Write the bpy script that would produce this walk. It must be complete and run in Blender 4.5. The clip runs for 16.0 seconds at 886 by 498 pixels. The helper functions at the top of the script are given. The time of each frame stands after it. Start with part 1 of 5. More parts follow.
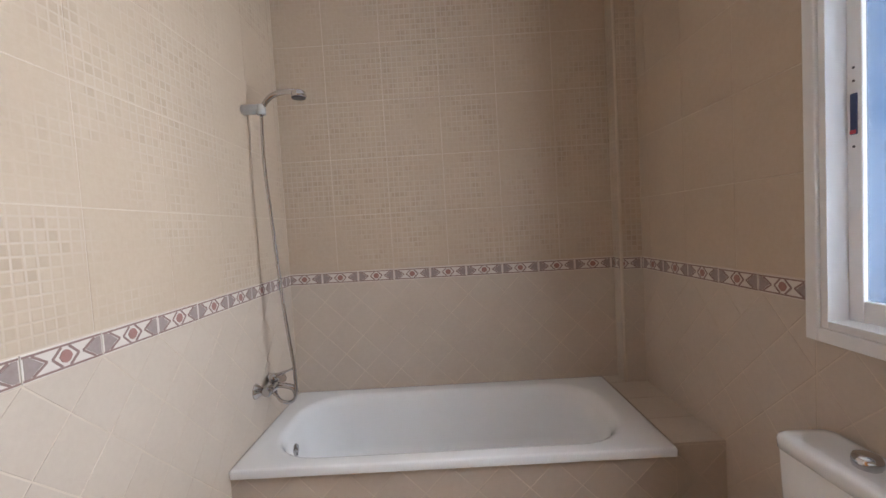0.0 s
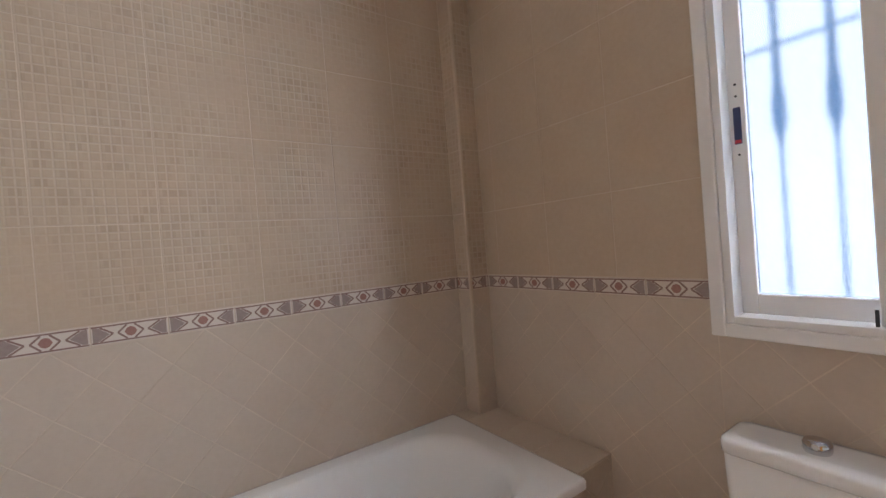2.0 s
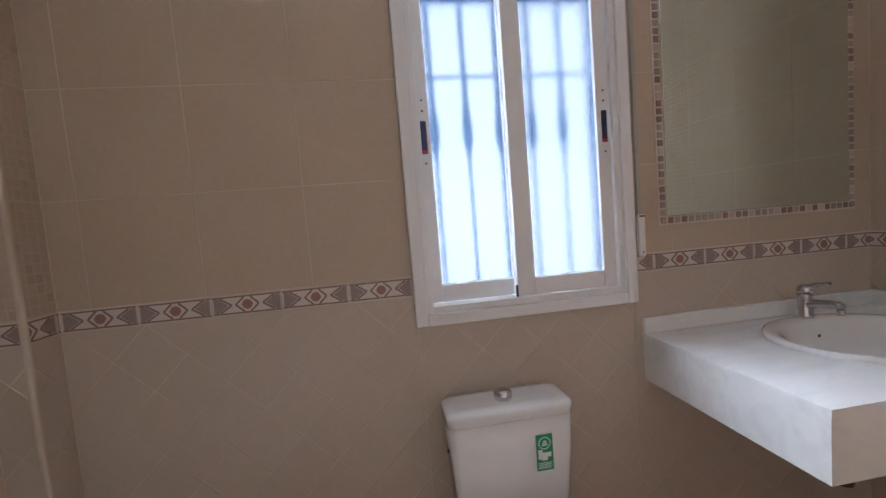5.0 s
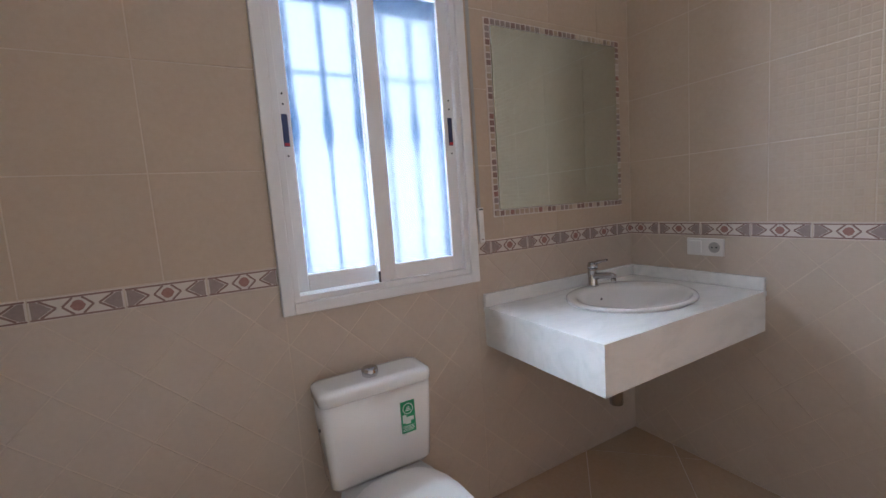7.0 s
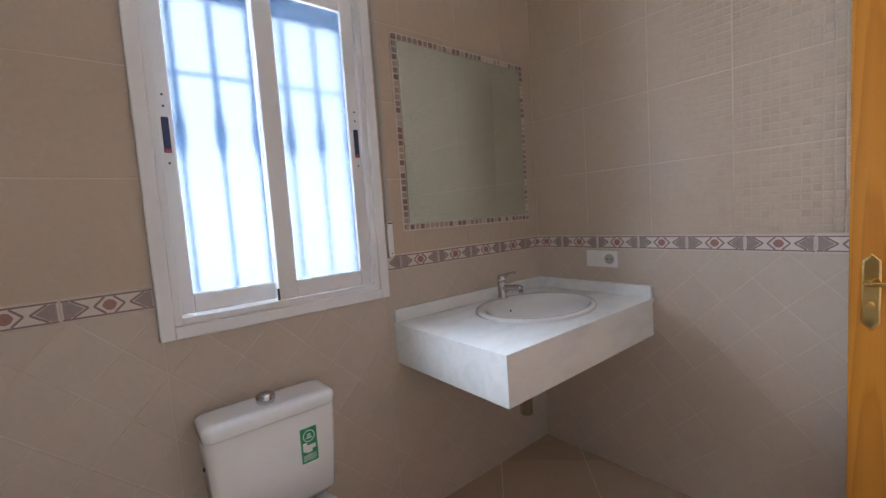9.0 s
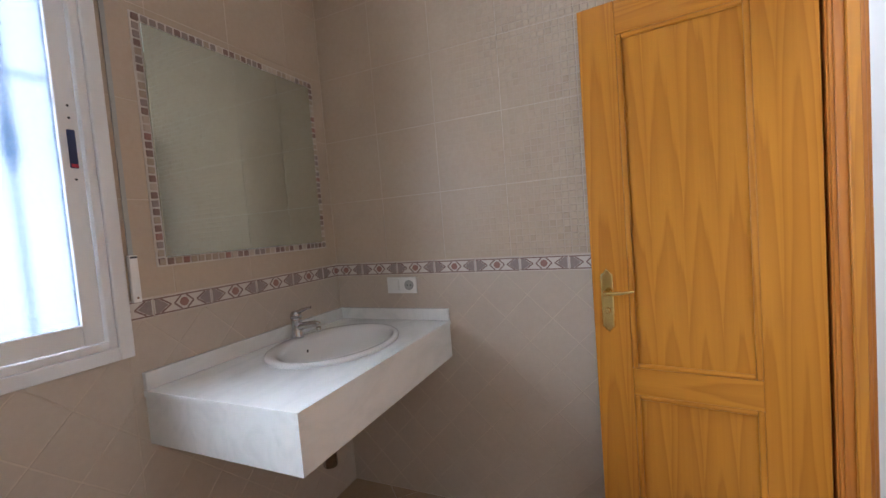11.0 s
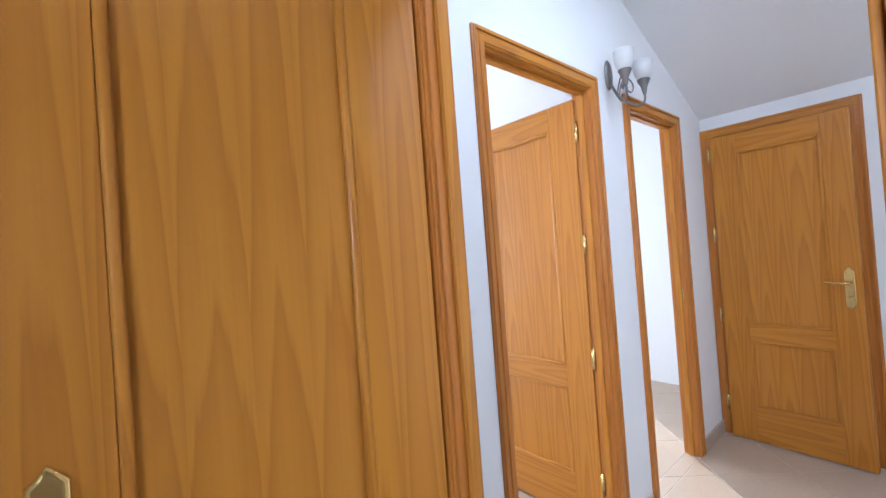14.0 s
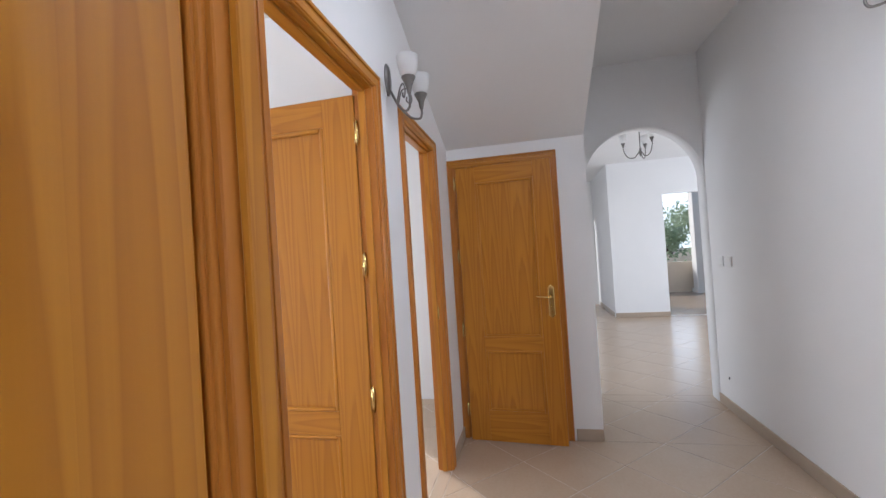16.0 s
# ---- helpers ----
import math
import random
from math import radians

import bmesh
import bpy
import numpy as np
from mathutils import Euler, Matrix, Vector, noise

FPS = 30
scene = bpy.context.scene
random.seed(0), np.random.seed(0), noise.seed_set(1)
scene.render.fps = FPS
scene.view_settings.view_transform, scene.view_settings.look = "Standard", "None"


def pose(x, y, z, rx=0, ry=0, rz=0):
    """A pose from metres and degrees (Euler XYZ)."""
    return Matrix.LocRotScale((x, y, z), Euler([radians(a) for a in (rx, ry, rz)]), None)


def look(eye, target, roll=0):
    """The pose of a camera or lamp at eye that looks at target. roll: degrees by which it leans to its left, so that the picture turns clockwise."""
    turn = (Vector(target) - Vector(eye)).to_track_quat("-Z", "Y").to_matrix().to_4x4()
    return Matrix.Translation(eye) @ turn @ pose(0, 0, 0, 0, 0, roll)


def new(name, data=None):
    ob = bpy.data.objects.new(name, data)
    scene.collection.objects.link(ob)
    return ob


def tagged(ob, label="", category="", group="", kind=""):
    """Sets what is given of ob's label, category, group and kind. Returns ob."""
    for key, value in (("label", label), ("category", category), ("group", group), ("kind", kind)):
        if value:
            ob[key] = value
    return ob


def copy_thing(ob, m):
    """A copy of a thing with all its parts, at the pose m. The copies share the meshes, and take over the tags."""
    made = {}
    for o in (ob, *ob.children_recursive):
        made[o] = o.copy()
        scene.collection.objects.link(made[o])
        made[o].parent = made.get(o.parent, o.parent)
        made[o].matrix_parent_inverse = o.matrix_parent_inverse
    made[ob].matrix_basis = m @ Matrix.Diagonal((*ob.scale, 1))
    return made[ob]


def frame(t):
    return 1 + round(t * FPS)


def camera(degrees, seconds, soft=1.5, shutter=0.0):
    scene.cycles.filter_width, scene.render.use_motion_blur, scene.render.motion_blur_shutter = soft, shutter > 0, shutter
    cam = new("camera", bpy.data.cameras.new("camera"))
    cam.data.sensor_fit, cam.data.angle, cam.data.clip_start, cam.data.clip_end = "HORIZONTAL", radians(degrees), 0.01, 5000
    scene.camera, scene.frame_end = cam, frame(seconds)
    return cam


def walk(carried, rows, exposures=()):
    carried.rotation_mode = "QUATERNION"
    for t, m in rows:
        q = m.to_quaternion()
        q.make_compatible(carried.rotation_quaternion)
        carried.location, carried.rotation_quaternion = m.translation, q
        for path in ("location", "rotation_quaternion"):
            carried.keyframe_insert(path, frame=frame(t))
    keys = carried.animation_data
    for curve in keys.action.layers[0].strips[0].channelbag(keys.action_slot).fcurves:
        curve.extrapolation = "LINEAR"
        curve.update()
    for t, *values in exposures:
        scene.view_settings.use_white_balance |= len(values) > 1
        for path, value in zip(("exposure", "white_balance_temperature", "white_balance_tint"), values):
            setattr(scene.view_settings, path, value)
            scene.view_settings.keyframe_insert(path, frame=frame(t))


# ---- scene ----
cam = camera(94.0, 16.0)
PATH = [
    (0, (0.295, 0.196, 1.402), (0.278, 2.194, 1.304), -3.3),
    (0.5, (0.199, 0.285, 1.412), (0.381, 2.275, 1.342), -4.2),
    (1, (0.107, 0.46, 1.395), (0.587, 2.401, 1.344), -4.9),
    (1.5, (0.032, 0.649, 1.383), (0.848, 2.475, 1.344), -5.1),
    (2, (-0.046, 0.842, 1.359), (1.106, 2.477, 1.338), -4.4),
    (2.5, (-0.111, 1.035, 1.421), (1.36, 2.387, 1.347), -5.8),
    (3, (-0.058, 1.196, 1.387), (1.662, 2.214, 1.317), -5.4),
    (3.5, (0.022, 1.32, 1.334), (1.895, 2.021, 1.334), -4.5),
    (4, (0.036, 1.482, 1.37), (2.008, 1.808, 1.303), -4.8),
    (4.5, (0.024, 1.539, 1.373), (2.022, 1.55, 1.277), -4.7),
    (5, (0.007, 1.512, 1.368), (1.979, 1.215, 1.225), -4.6),
    (7.3, (-0.113, 1.598, 1.356), (1.597, 0.584, 1.141), -4.0),
    (7.5, (-0.114, 1.593, 1.348), (1.576, 0.546, 1.136), -3.9),
    (8, (-0.125, 1.575, 1.348), (1.511, 0.442, 1.141), -4.1),
    (10.3, (-0.129, 1.456, 1.331), (1.059, -0.148, 1.203), -4.2),
    (10.5, (-0.092, 1.462, 1.347), (0.977, -0.222, 1.21), -4.5),
    (11, (-0.064, 1.373, 1.342), (0.755, -0.449, 1.236), -4.5),
    (11.5, (-0.012, 1.238, 1.363), (0.482, -0.699, 1.294), -4.7),
    (12, (0.014, 1.115, 1.391), (0.123, -0.882, 1.329), -4.9),
    (12.5, (0.082, 0.924, 1.381), (-0.229, -1.052, 1.37), -4.8),
    (13, (0.12, 0.755, 1.378), (-0.575, -1.12, 1.405), -4.6),
    (13.5, (0.076, 0.641, 1.383), (-0.943, -1.081, 1.401), -4.6),
    (14, (-0.031, 0.499, 1.379), (-1.347, -1.007, 1.404), -4.2),
    (14.5, (-0.111, 0.404, 1.38), (-1.671, -0.848, 1.405), -3.8),
    (15, (-0.167, 0.242, 1.373), (-1.929, -0.704, 1.406), -3.7),
    (15.5, (-0.201, 0.154, 1.391), (-2.087, -0.513, 1.415), -3.7),
    (16, (-0.253, 0.132, 1.396), (-2.208, -0.288, 1.423), -3.7),
]
EXPOSURES = [(0.0, 0.0, 6000, 10), (3.0, 0.08, 5950, 10), (4.0, 0.0, 5700, 10), (5.0, 0.0, 5600, 10), (8.0, 0.2, 5350, 8), (10.5, 0.14, 5750, 8), (11.2, 0.22, 5500, 8), (12.5, 0.18, 5350, 8), (13.5, 0.10, 5250, 8), (14.4, 0.02, 5000, 8), (15.0, -0.32, 5600, 10), (16.0, -0.50, 5750, 11)]
walk(cam, [(t, look(eye, target, roll)) for t, eye, target, roll in PATH], EXPOSURES)

# ---- light ----
world = bpy.data.worlds.new("sky_world")
scene.world = world
world.use_nodes = True
wn = world.node_tree.nodes
sky = wn.new("ShaderNodeTexSky")
sky.sky_type, sky.sun_disc = "NISHITA", False
sky.sun_elevation, sky.sun_rotation = radians(30), radians(220)
world.node_tree.links.new(sky.outputs["Color"], wn["Background"].inputs["Color"])
wn["Background"].inputs["Strength"].default_value = 0.15


def lamp(name, kind, m, energy, colour, size=(1, 1), angle=0.01):
    data = bpy.data.lights.new(name, kind)
    data.energy, data.color = energy, colour
    if kind == "AREA":
        data.shape, data.size, data.size_y = "RECTANGLE", size[0], size[1]
    else:
        data.angle = angle
    ob = new(name, data)
    ob.matrix_world = m
    return ob


lamp("sun", "SUN", look((-14.0, -12.2, 9.0), (-3.9, 0, 0)), 4.5, (1.0, 0.94, 0.85), angle=radians(0.6))
# daylight standing in the window openings, but for the hall fill
lamp("bathroom_window_daylight", "AREA", look((1.68, 1.02, 1.60), (0, 1.02, 1.76)), 243, (0.95, 0.97, 1.0), (1.60, 1.30))
# Fill lamp added over the hall; no such skylight is known.
lamp("hall_ceiling_fill", "AREA", look((-1.15, 0.80, 3.07), (-1.151, 0.80, 0)), 28, (0.95, 0.97, 1.0), (1.05, 0.56))
lamp("bedroom_window_daylight", "AREA", look((-1.25, -3.42, 1.5), (-1.25, 0, 1.2)), 64, (1.0, 0.98, 0.96), (1.0, 1.3))
lamp("study_window_daylight", "AREA", look((-2.75, -3.42, 1.5), (-2.75, 0, 1.2)), 52, (1.0, 0.98, 0.96), (1.0, 1.3))
lamp("living_room_window_daylight", "AREA", look((-6.2, 5.35, 1.5), (-6.2, 0, 1.0)), 125, (0.94, 0.97, 1.0), (2.6, 1.9))
lamp("living_room_side_window_daylight", "AREA", look((-6.2, -1.90, 1.15), (-6.2, 0, 0.85)), 62, (0.94, 0.97, 1.0), (2.2, 1.05))

# ---- materials ----


def material(name, colour, rough=0.5, metal=0.0):
    m = bpy.data.materials.new(name)
    m.use_nodes = True
    b = m.node_tree.nodes["Principled BSDF"]
    b.inputs["Base Color"].default_value = (*colour, 1)
    b.inputs["Roughness"].default_value, b.inputs["Metallic"].default_value = rough, metal
    return m


class Net:
    """Short hand for adding nodes to a material."""

    def __init__(self, m):
        self.t = m.node_tree
        self.b = self.t.nodes["Principled BSDF"]

    def add(self, kind, operation="", data_type="", blend_type=""):
        n = self.t.nodes.new("ShaderNode" + kind)
        if operation:
            n.operation = operation
        if data_type:
            n.data_type = data_type
        if blend_type:
            n.blend_type = blend_type
        return n

    def link(self, a, b):
        self.t.links.new(a, b)

    def math(self, op, a, b=0.5):
        n = self.add("Math", operation=op)
        for i, v in enumerate((a, b)):
            if isinstance(v, (int, float)):
                n.inputs[i].default_value = v
            else:
                self.link(v, n.inputs[i])
        return n.outputs[0]

    def coords(self, space, scale=(1, 1, 1), spin=(0, 0, 0)):
        if space == "World":
            src = self.add("NewGeometry").outputs["Position"]
        else:
            src = self.add("TexCoord").outputs[space]
        mp = self.add("Mapping")
        mp.inputs["Scale"].default_value = scale
        mp.inputs["Rotation"].default_value = [radians(a) for a in spin]
        self.link(src, mp.inputs["Vector"])
        return mp.outputs[0]

    def noise(self, vec, scale, detail=4, rough=0.55, distortion=0.0):
        n = self.add("TexNoise")
        n.inputs["Scale"].default_value, n.inputs["Detail"].default_value = scale, detail
        n.inputs["Roughness"].default_value, n.inputs["Distortion"].default_value = rough, distortion
        self.link(vec, n.inputs["Vector"])
        return n.outputs[0]

    def ramp(self, fac, stops):
        n = self.add("ValToRGB")
        el = n.color_ramp.elements
        while len(el) < len(stops):
            el.new(0.5)
        for e, (p, c) in zip(el, stops):
            e.position, e.color = p, (*c, 1) if len(c) == 3 else c
        self.link(fac, n.inputs[0])
        return n.outputs[0]

    def mix(self, fac, a, b, blend="MIX"):
        n = self.add("Mix", data_type="RGBA", blend_type=blend)
        for i, v in ((0, fac), (6, a), (7, b)):
            if isinstance(v, (int, float)):
                n.inputs[i].default_value = v
            elif isinstance(v, tuple):
                n.inputs[i].default_value = (*v, 1)
            else:
                self.link(v, n.inputs[i])
        return n.outputs[2]

    def bump(self, height, strength=0.2, distance=0.002):
        n = self.add("Bump")
        n.inputs["Strength"].default_value, n.inputs["Distance"].default_value = strength, distance
        self.link(height, n.inputs["Height"])
        self.link(n.outputs[0], self.b.inputs["Normal"])

    def colour(self, out):
        self.link(out, self.b.inputs["Base Color"])

    def rough(self, out):
        self.link(out, self.b.inputs["Roughness"])

    def spread(self, value, lo, hi):
        n = self.add("MapRange")
        n.inputs[3].default_value, n.inputs[4].default_value = lo, hi
        self.link(value, n.inputs[0])
        return n.outputs[0]


def tile_material(name, base, dark, rough, mosaic, fade=None):
    """Beige ceramic with clouds, a random shade per tile and, with mosaic, a faint relief of small squares."""
    m = material(name, base, rough)
    n = Net(m)
    pos = n.coords("World")
    cloud = n.noise(pos, 5, 5, 0.6, 0.3)
    fine = n.noise(pos, 55, 4, 0.6)
    col = n.mix(n.spread(cloud, 0.1, 1.0), dark, base)
    rnd = n.add("ObjectInfo").outputs["Random"]
    col = n.mix(n.spread(rnd, 0.0, 0.10), col, dark)
    col = n.mix(n.spread(fine, 0.0, 0.16), col, (0.86, 0.80, 0.70))
    height = n.math("MULTIPLY", fine, 0.25)
    if mosaic:
        sep = n.add("SeparateXYZ")
        n.link(pos, sep.inputs[0])
        u = n.math("ADD", sep.outputs[0], sep.outputs[1])
        cells = []
        for c in (u, sep.outputs[2]):
            f = n.math("PINGPONG", n.math("MULTIPLY", c, 1 / 0.02905), 0.5)
            cells.append(n.spread(f, 0.0, 1.0))
        grid = n.math("MINIMUM", cells[0], cells[1])
        square = n.ramp(grid, [(0.05, (0, 0, 0)), (0.14, (1, 1, 1))])
        patch = n.ramp(n.noise(pos, 2.6, 3, 0.6), [(0.42, (0.08, 0.08, 0.08)), (0.62, (1, 1, 1))])
        if fade:
            part_way = n.add("MapRange")
            part_way.inputs[1].default_value, part_way.inputs[2].default_value = fade
            n.link(sep.outputs[0], part_way.inputs[0])
            patch = n.math("MULTIPLY", n.spread(patch, 0.45, 1.0), part_way.outputs[0])
        snap = n.add("VectorMath", operation="SNAP")
        n.link(pos, snap.inputs[0])
        snap.inputs[1].default_value = (0.02905, 0.02905, 0.02905)
        white = n.add("TexWhiteNoise")
        n.link(snap.outputs[0], white.inputs[0])
        odd = n.ramp(white.outputs[0], [(0.55, (0, 0, 0)), (0.95, (1, 1, 1))])
        mask = n.math("MULTIPLY", n.math("MULTIPLY", square, patch), odd)
        col = n.mix(n.math("MULTIPLY", mask, 0.26), col, (0.27, 0.18, 0.11))
        height = n.math("ADD", height, n.math("MULTIPLY", n.math("MULTIPLY", square, patch), 1.0))
        line = n.math("MULTIPLY", n.math("SUBTRACT", 1.0, square), patch)
        col = n.mix(n.math("MULTIPLY", line, 0.22), col, (0.66, 0.60, 0.52))
    n.colour(col)
    n.rough(n.spread(cloud, rough - 0.03, rough + 0.06))
    n.bump(height, 0.9 if fade else 0.35, 0.0035 if fade else 0.0020)
    return m


def wood_material(name, along, light=(0.56, 0.234, 0.023), dark=(0.28, 0.078, 0.005)):
    """Varnished pine boards; along: the axis, in the piece's own space, in which the grain runs. Year rings are cut
    at a changing distance from the heart, which gives rows of pointed arches."""
    m = material(name, light, 0.26)
    n = Net(m)
    sep = n.add("SeparateXYZ")
    n.link(n.coords("Object"), sep.inputs[0])
    rnd = n.add("ObjectInfo").outputs["Random"]
    others = [k for k in range(3) if k != along]
    across = n.math("ADD", n.math("ADD", sep.outputs[others[0]], sep.outputs[others[1]]), n.math("MULTIPLY", rnd, 0.37))
    half = 0.050
    side = n.math("PINGPONG", across, half)
    board = n.math("FLOOR", n.math("DIVIDE", n.math("ADD", across, half), 2 * half), 0)
    place = n.add("CombineXYZ")
    n.link(n.math("MULTIPLY", across, 2.2), place.inputs[0])
    n.link(n.math("ADD", n.math("MULTIPLY", sep.outputs[along], 0.9), n.math("MULTIPLY", rnd, 23.0)), place.inputs[1])
    n.link(n.math("MULTIPLY", board, 0.21), place.inputs[2])
    slow = n.noise(place.outputs[0], 1.0, 1.5, 0.4)
    stave = n.add("TexWhiteNoise")
    n.link(n.math("ADD", board, n.math("MULTIPLY", rnd, 40.0)), stave.inputs["Vector"])
    flank = n.math("MULTIPLY", n.math("POWER", n.math("DIVIDE", side, half), 1.9), n.spread(stave.outputs[0], 0.7, 2.0))
    rise = n.math("ADD", n.math("MULTIPLY", sep.outputs[along], 1.8), n.math("MULTIPLY", slow, 2.0))
    reach = n.math("ADD", flank, rise)
    fibre_scale = [150.0, 150.0, 150.0]
    fibre_scale[along] = 2.2
    fibre = n.noise(n.coords("Object", tuple(fibre_scale)), 1.0, 4, 0.6)
    wob_scale = [42.0, 42.0, 42.0]
    wob_scale[along] = 0.9
    wobble = n.noise(n.coords("Object", tuple(wob_scale)), 1.0, 2, 0.5)
    ring = n.math("FRACT", n.math("ADD", reach, n.math("MULTIPLY", wobble, 0.8)), 0)
    late = n.ramp(ring, [(0.0, (0.35, 0.35, 0.35)), (0.08, (0.0, 0.0, 0.0)), (0.30, (0.10, 0.10, 0.10)), (0.62, (0.45, 0.45, 0.45)), (0.86, (0.85, 0.85, 0.85)), (0.93, (1, 1, 1)), (1.0, (0.35, 0.35, 0.35))])
    col = n.mix(n.math("MULTIPLY", late, 0.50), light, dark)
    col = n.mix(n.spread(stave.outputs[0], 0.0, 0.16), col, dark)
    col = n.mix(n.spread(fibre, 0.0, 0.30), col, dark)
    cloud = n.noise(n.coords("Object"), 3.0, 3)
    col = n.mix(n.spread(cloud, 0.0, 0.20), col, (0.64, 0.30, 0.05))
    n.colour(col)
    n.rough(n.spread(fibre, 0.30, 0.38))
    n.bump(fibre, 0.012, 0.001)
    n.b.inputs["Specular IOR Level"].default_value = 0.25
    n.b.inputs["Coat Weight"].default_value, n.b.inputs["Coat Roughness"].default_value = 0.28, 0.09
    return m


def mottled(name, colour, other, rough, scale=6, bump=0.1, coat=0.0, depth=0.001):
    m = material(name, colour, rough)
    n = Net(m)
    pos = n.coords("World")
    big, small = n.noise(pos, scale, 5, 0.6), n.noise(pos, scale * 14, 4, 0.6)
    col = n.mix(n.spread(big, 0.0, 1.0), colour, other)
    n.colour(n.mix(n.spread(small, 0.0, 0.15), col, other))
    n.rough(n.spread(big, rough - 0.04, rough + 0.08))
    n.bump(small, bump, depth)
    n.b.inputs["Coat Weight"].default_value = coat
    return m


WALL_TILE = tile_material("beige_wall_tile", (0.510, 0.405, 0.298), (0.428, 0.330, 0.235), 0.34, True)
WALL_TILE_PLAIN = tile_material("plain_beige_wall_tile", (0.510, 0.405, 0.298), (0.428, 0.330, 0.235), 0.34, False)
WALL_TILE_FADING = tile_material("fading_mosaic_wall_tile", (0.510, 0.405, 0.298), (0.428, 0.330, 0.235), 0.34, True, (0.75, 0.05))
DIAGONAL_TILE = tile_material("diagonal_wall_tile", (0.555, 0.468, 0.385), (0.465, 0.382, 0.303), 0.36, False)
GROUT = mottled("wall_grout", (0.78, 0.69, 0.58), (0.44, 0.355, 0.27), 0.75, 4, 0.3)
FLOOR_TILE = tile_material("beige_floor_tile", (0.46, 0.340, 0.238), (0.40, 0.285, 0.188), 0.19, False)
FLOOR_GROUT = mottled("floor_grout", (0.64, 0.56, 0.47), (0.56, 0.48, 0.40), 0.85, 20, 0.3)
BASEBOARD = mottled("baseboard_tile", (0.46, 0.37, 0.28), (0.40, 0.31, 0.23), 0.35, 9)
CREAM = mottled("border_cream_glaze", (0.68, 0.63, 0.58), (0.60, 0.54, 0.48), 0.35, 30)
BORDER_BROWN = mottled("border_brown_glaze", (0.195, 0.115, 0.10), (0.30, 0.20, 0.175), 0.4, 80)
BORDER_GREY = mottled("border_grey_glaze", (0.235, 0.175, 0.16), (0.36, 0.295, 0.27), 0.4, 90)
BORDER_RED = mottled("border_red_glaze", (0.26, 0.105, 0.085), (0.38, 0.22, 0.19), 0.4, 110)
PLASTER = mottled("white_plaster", (0.82, 0.81, 0.80), (0.78, 0.77, 0.76), 0.85, 3, 0.25)
MARBLE = material("white_marble", (0.84, 0.85, 0.85), 0.16)
_n = Net(MARBLE)
_v = _n.noise(_n.coords("World", (1, 0.35, 1), (0, 0, 25)), 9, 6, 0.6, 1.2)
_n.colour(_n.mix(_n.ramp(_v, [(0.35, (1, 1, 1)), (0.52, (0.25, 0.25, 0.25)), (0.7, (0, 0, 0))]), (0.86, 0.87, 0.87), (0.76, 0.78, 0.78)))
PORCELAIN = mottled("white_porcelain", (0.82, 0.82, 0.82), (0.80, 0.80, 0.80), 0.10, 4, 0.0, 0.5)
LACQUER = mottled("white_lacquered_aluminium", (0.80, 0.80, 0.80), (0.77, 0.77, 0.78), 0.32, 5, 0.02)
CHROME = mottled("chrome", (0.62, 0.62, 0.64), (0.54, 0.54, 0.56), 0.07, 30, 0.0)
CHROME.node_tree.nodes["Principled BSDF"].inputs["Metallic"].default_value = 1.0
GREY_PLASTIC = mottled("grey_satin_plastic", (0.42, 0.42, 0.40), (0.36, 0.36, 0.35), 0.45, 30)
BRASS = mottled("polished_brass", (0.86, 0.66, 0.27), (0.74, 0.54, 0.19), 0.13, 60, 0.0)
BRASS.node_tree.nodes["Principled BSDF"].inputs["Metallic"].default_value = 1.0
IRON = mottled("dark_pewter_metal", (0.16, 0.15, 0.14), (0.24, 0.22, 0.20), 0.4, 60, 0.1)
IRON.node_tree.nodes["Principled BSDF"].inputs["Metallic"].default_value = 0.8
BLACK = mottled("black_plastic", (0.025, 0.028, 0.035), (0.04, 0.04, 0.05), 0.4, 40)
NAVY = mottled("dark_blue_plastic", (0.02, 0.03, 0.09), (0.03, 0.04, 0.12), 0.35, 40)
RED = mottled("red_plastic", (0.5, 0.04, 0.05), (0.42, 0.03, 0.05), 0.4, 40)
GREEN = mottled("green_sticker_paper", (0.02, 0.26, 0.11), (0.03, 0.30, 0.13), 0.45, 40)
WHITE_INK = mottled("white_sticker_print", (0.80, 0.82, 0.80), (0.74, 0.78, 0.74), 0.5, 40)
WHITE_PLASTIC = mottled("white_switch_plastic", (0.80, 0.79, 0.77), (0.77, 0.76, 0.74), 0.3, 30)
OPAL = mottled("opal_glass_shade", (0.85, 0.83, 0.80), (0.80, 0.78, 0.75), 0.2, 20)
_n = Net(OPAL)
_milk, _both = _n.add("BsdfTranslucent"), _n.add("MixShader")
_milk.inputs["Color"].default_value, _both.inputs[0].default_value = (0.9, 0.9, 0.9, 1), 0.5
_n.link(_n.b.outputs[0], _both.inputs[1])
_n.link(_milk.outputs[0], _both.inputs[2])
_n.link(_both.outputs[0], OPAL.node_tree.nodes["Material Output"].inputs[0])
MIRROR = mottled("mirror_silver", (0.66, 0.71, 0.66), (0.65, 0.70, 0.65), 0.02, 3, 0.0)
MIRROR.node_tree.nodes["Principled BSDF"].inputs["Metallic"].default_value = 1.0
PINE = wood_material("varnished_pine_upright", 2)
PINE_FRAME = wood_material("varnished_pine_frame", 2, (0.50, 0.185, 0.028), (0.33, 0.095, 0.011))
PINE_ACROSS = wood_material("varnished_pine_across", 0)
PINE_ALONG_Y = wood_material("varnished_pine_along_y", 1)
# Blue in this colour stands for sky glare around the backlit bars.
GRILLE = mottled("sky_glare_tinted_iron", (0.09, 0.18, 0.36), (0.07, 0.14, 0.29), 0.7, 30)
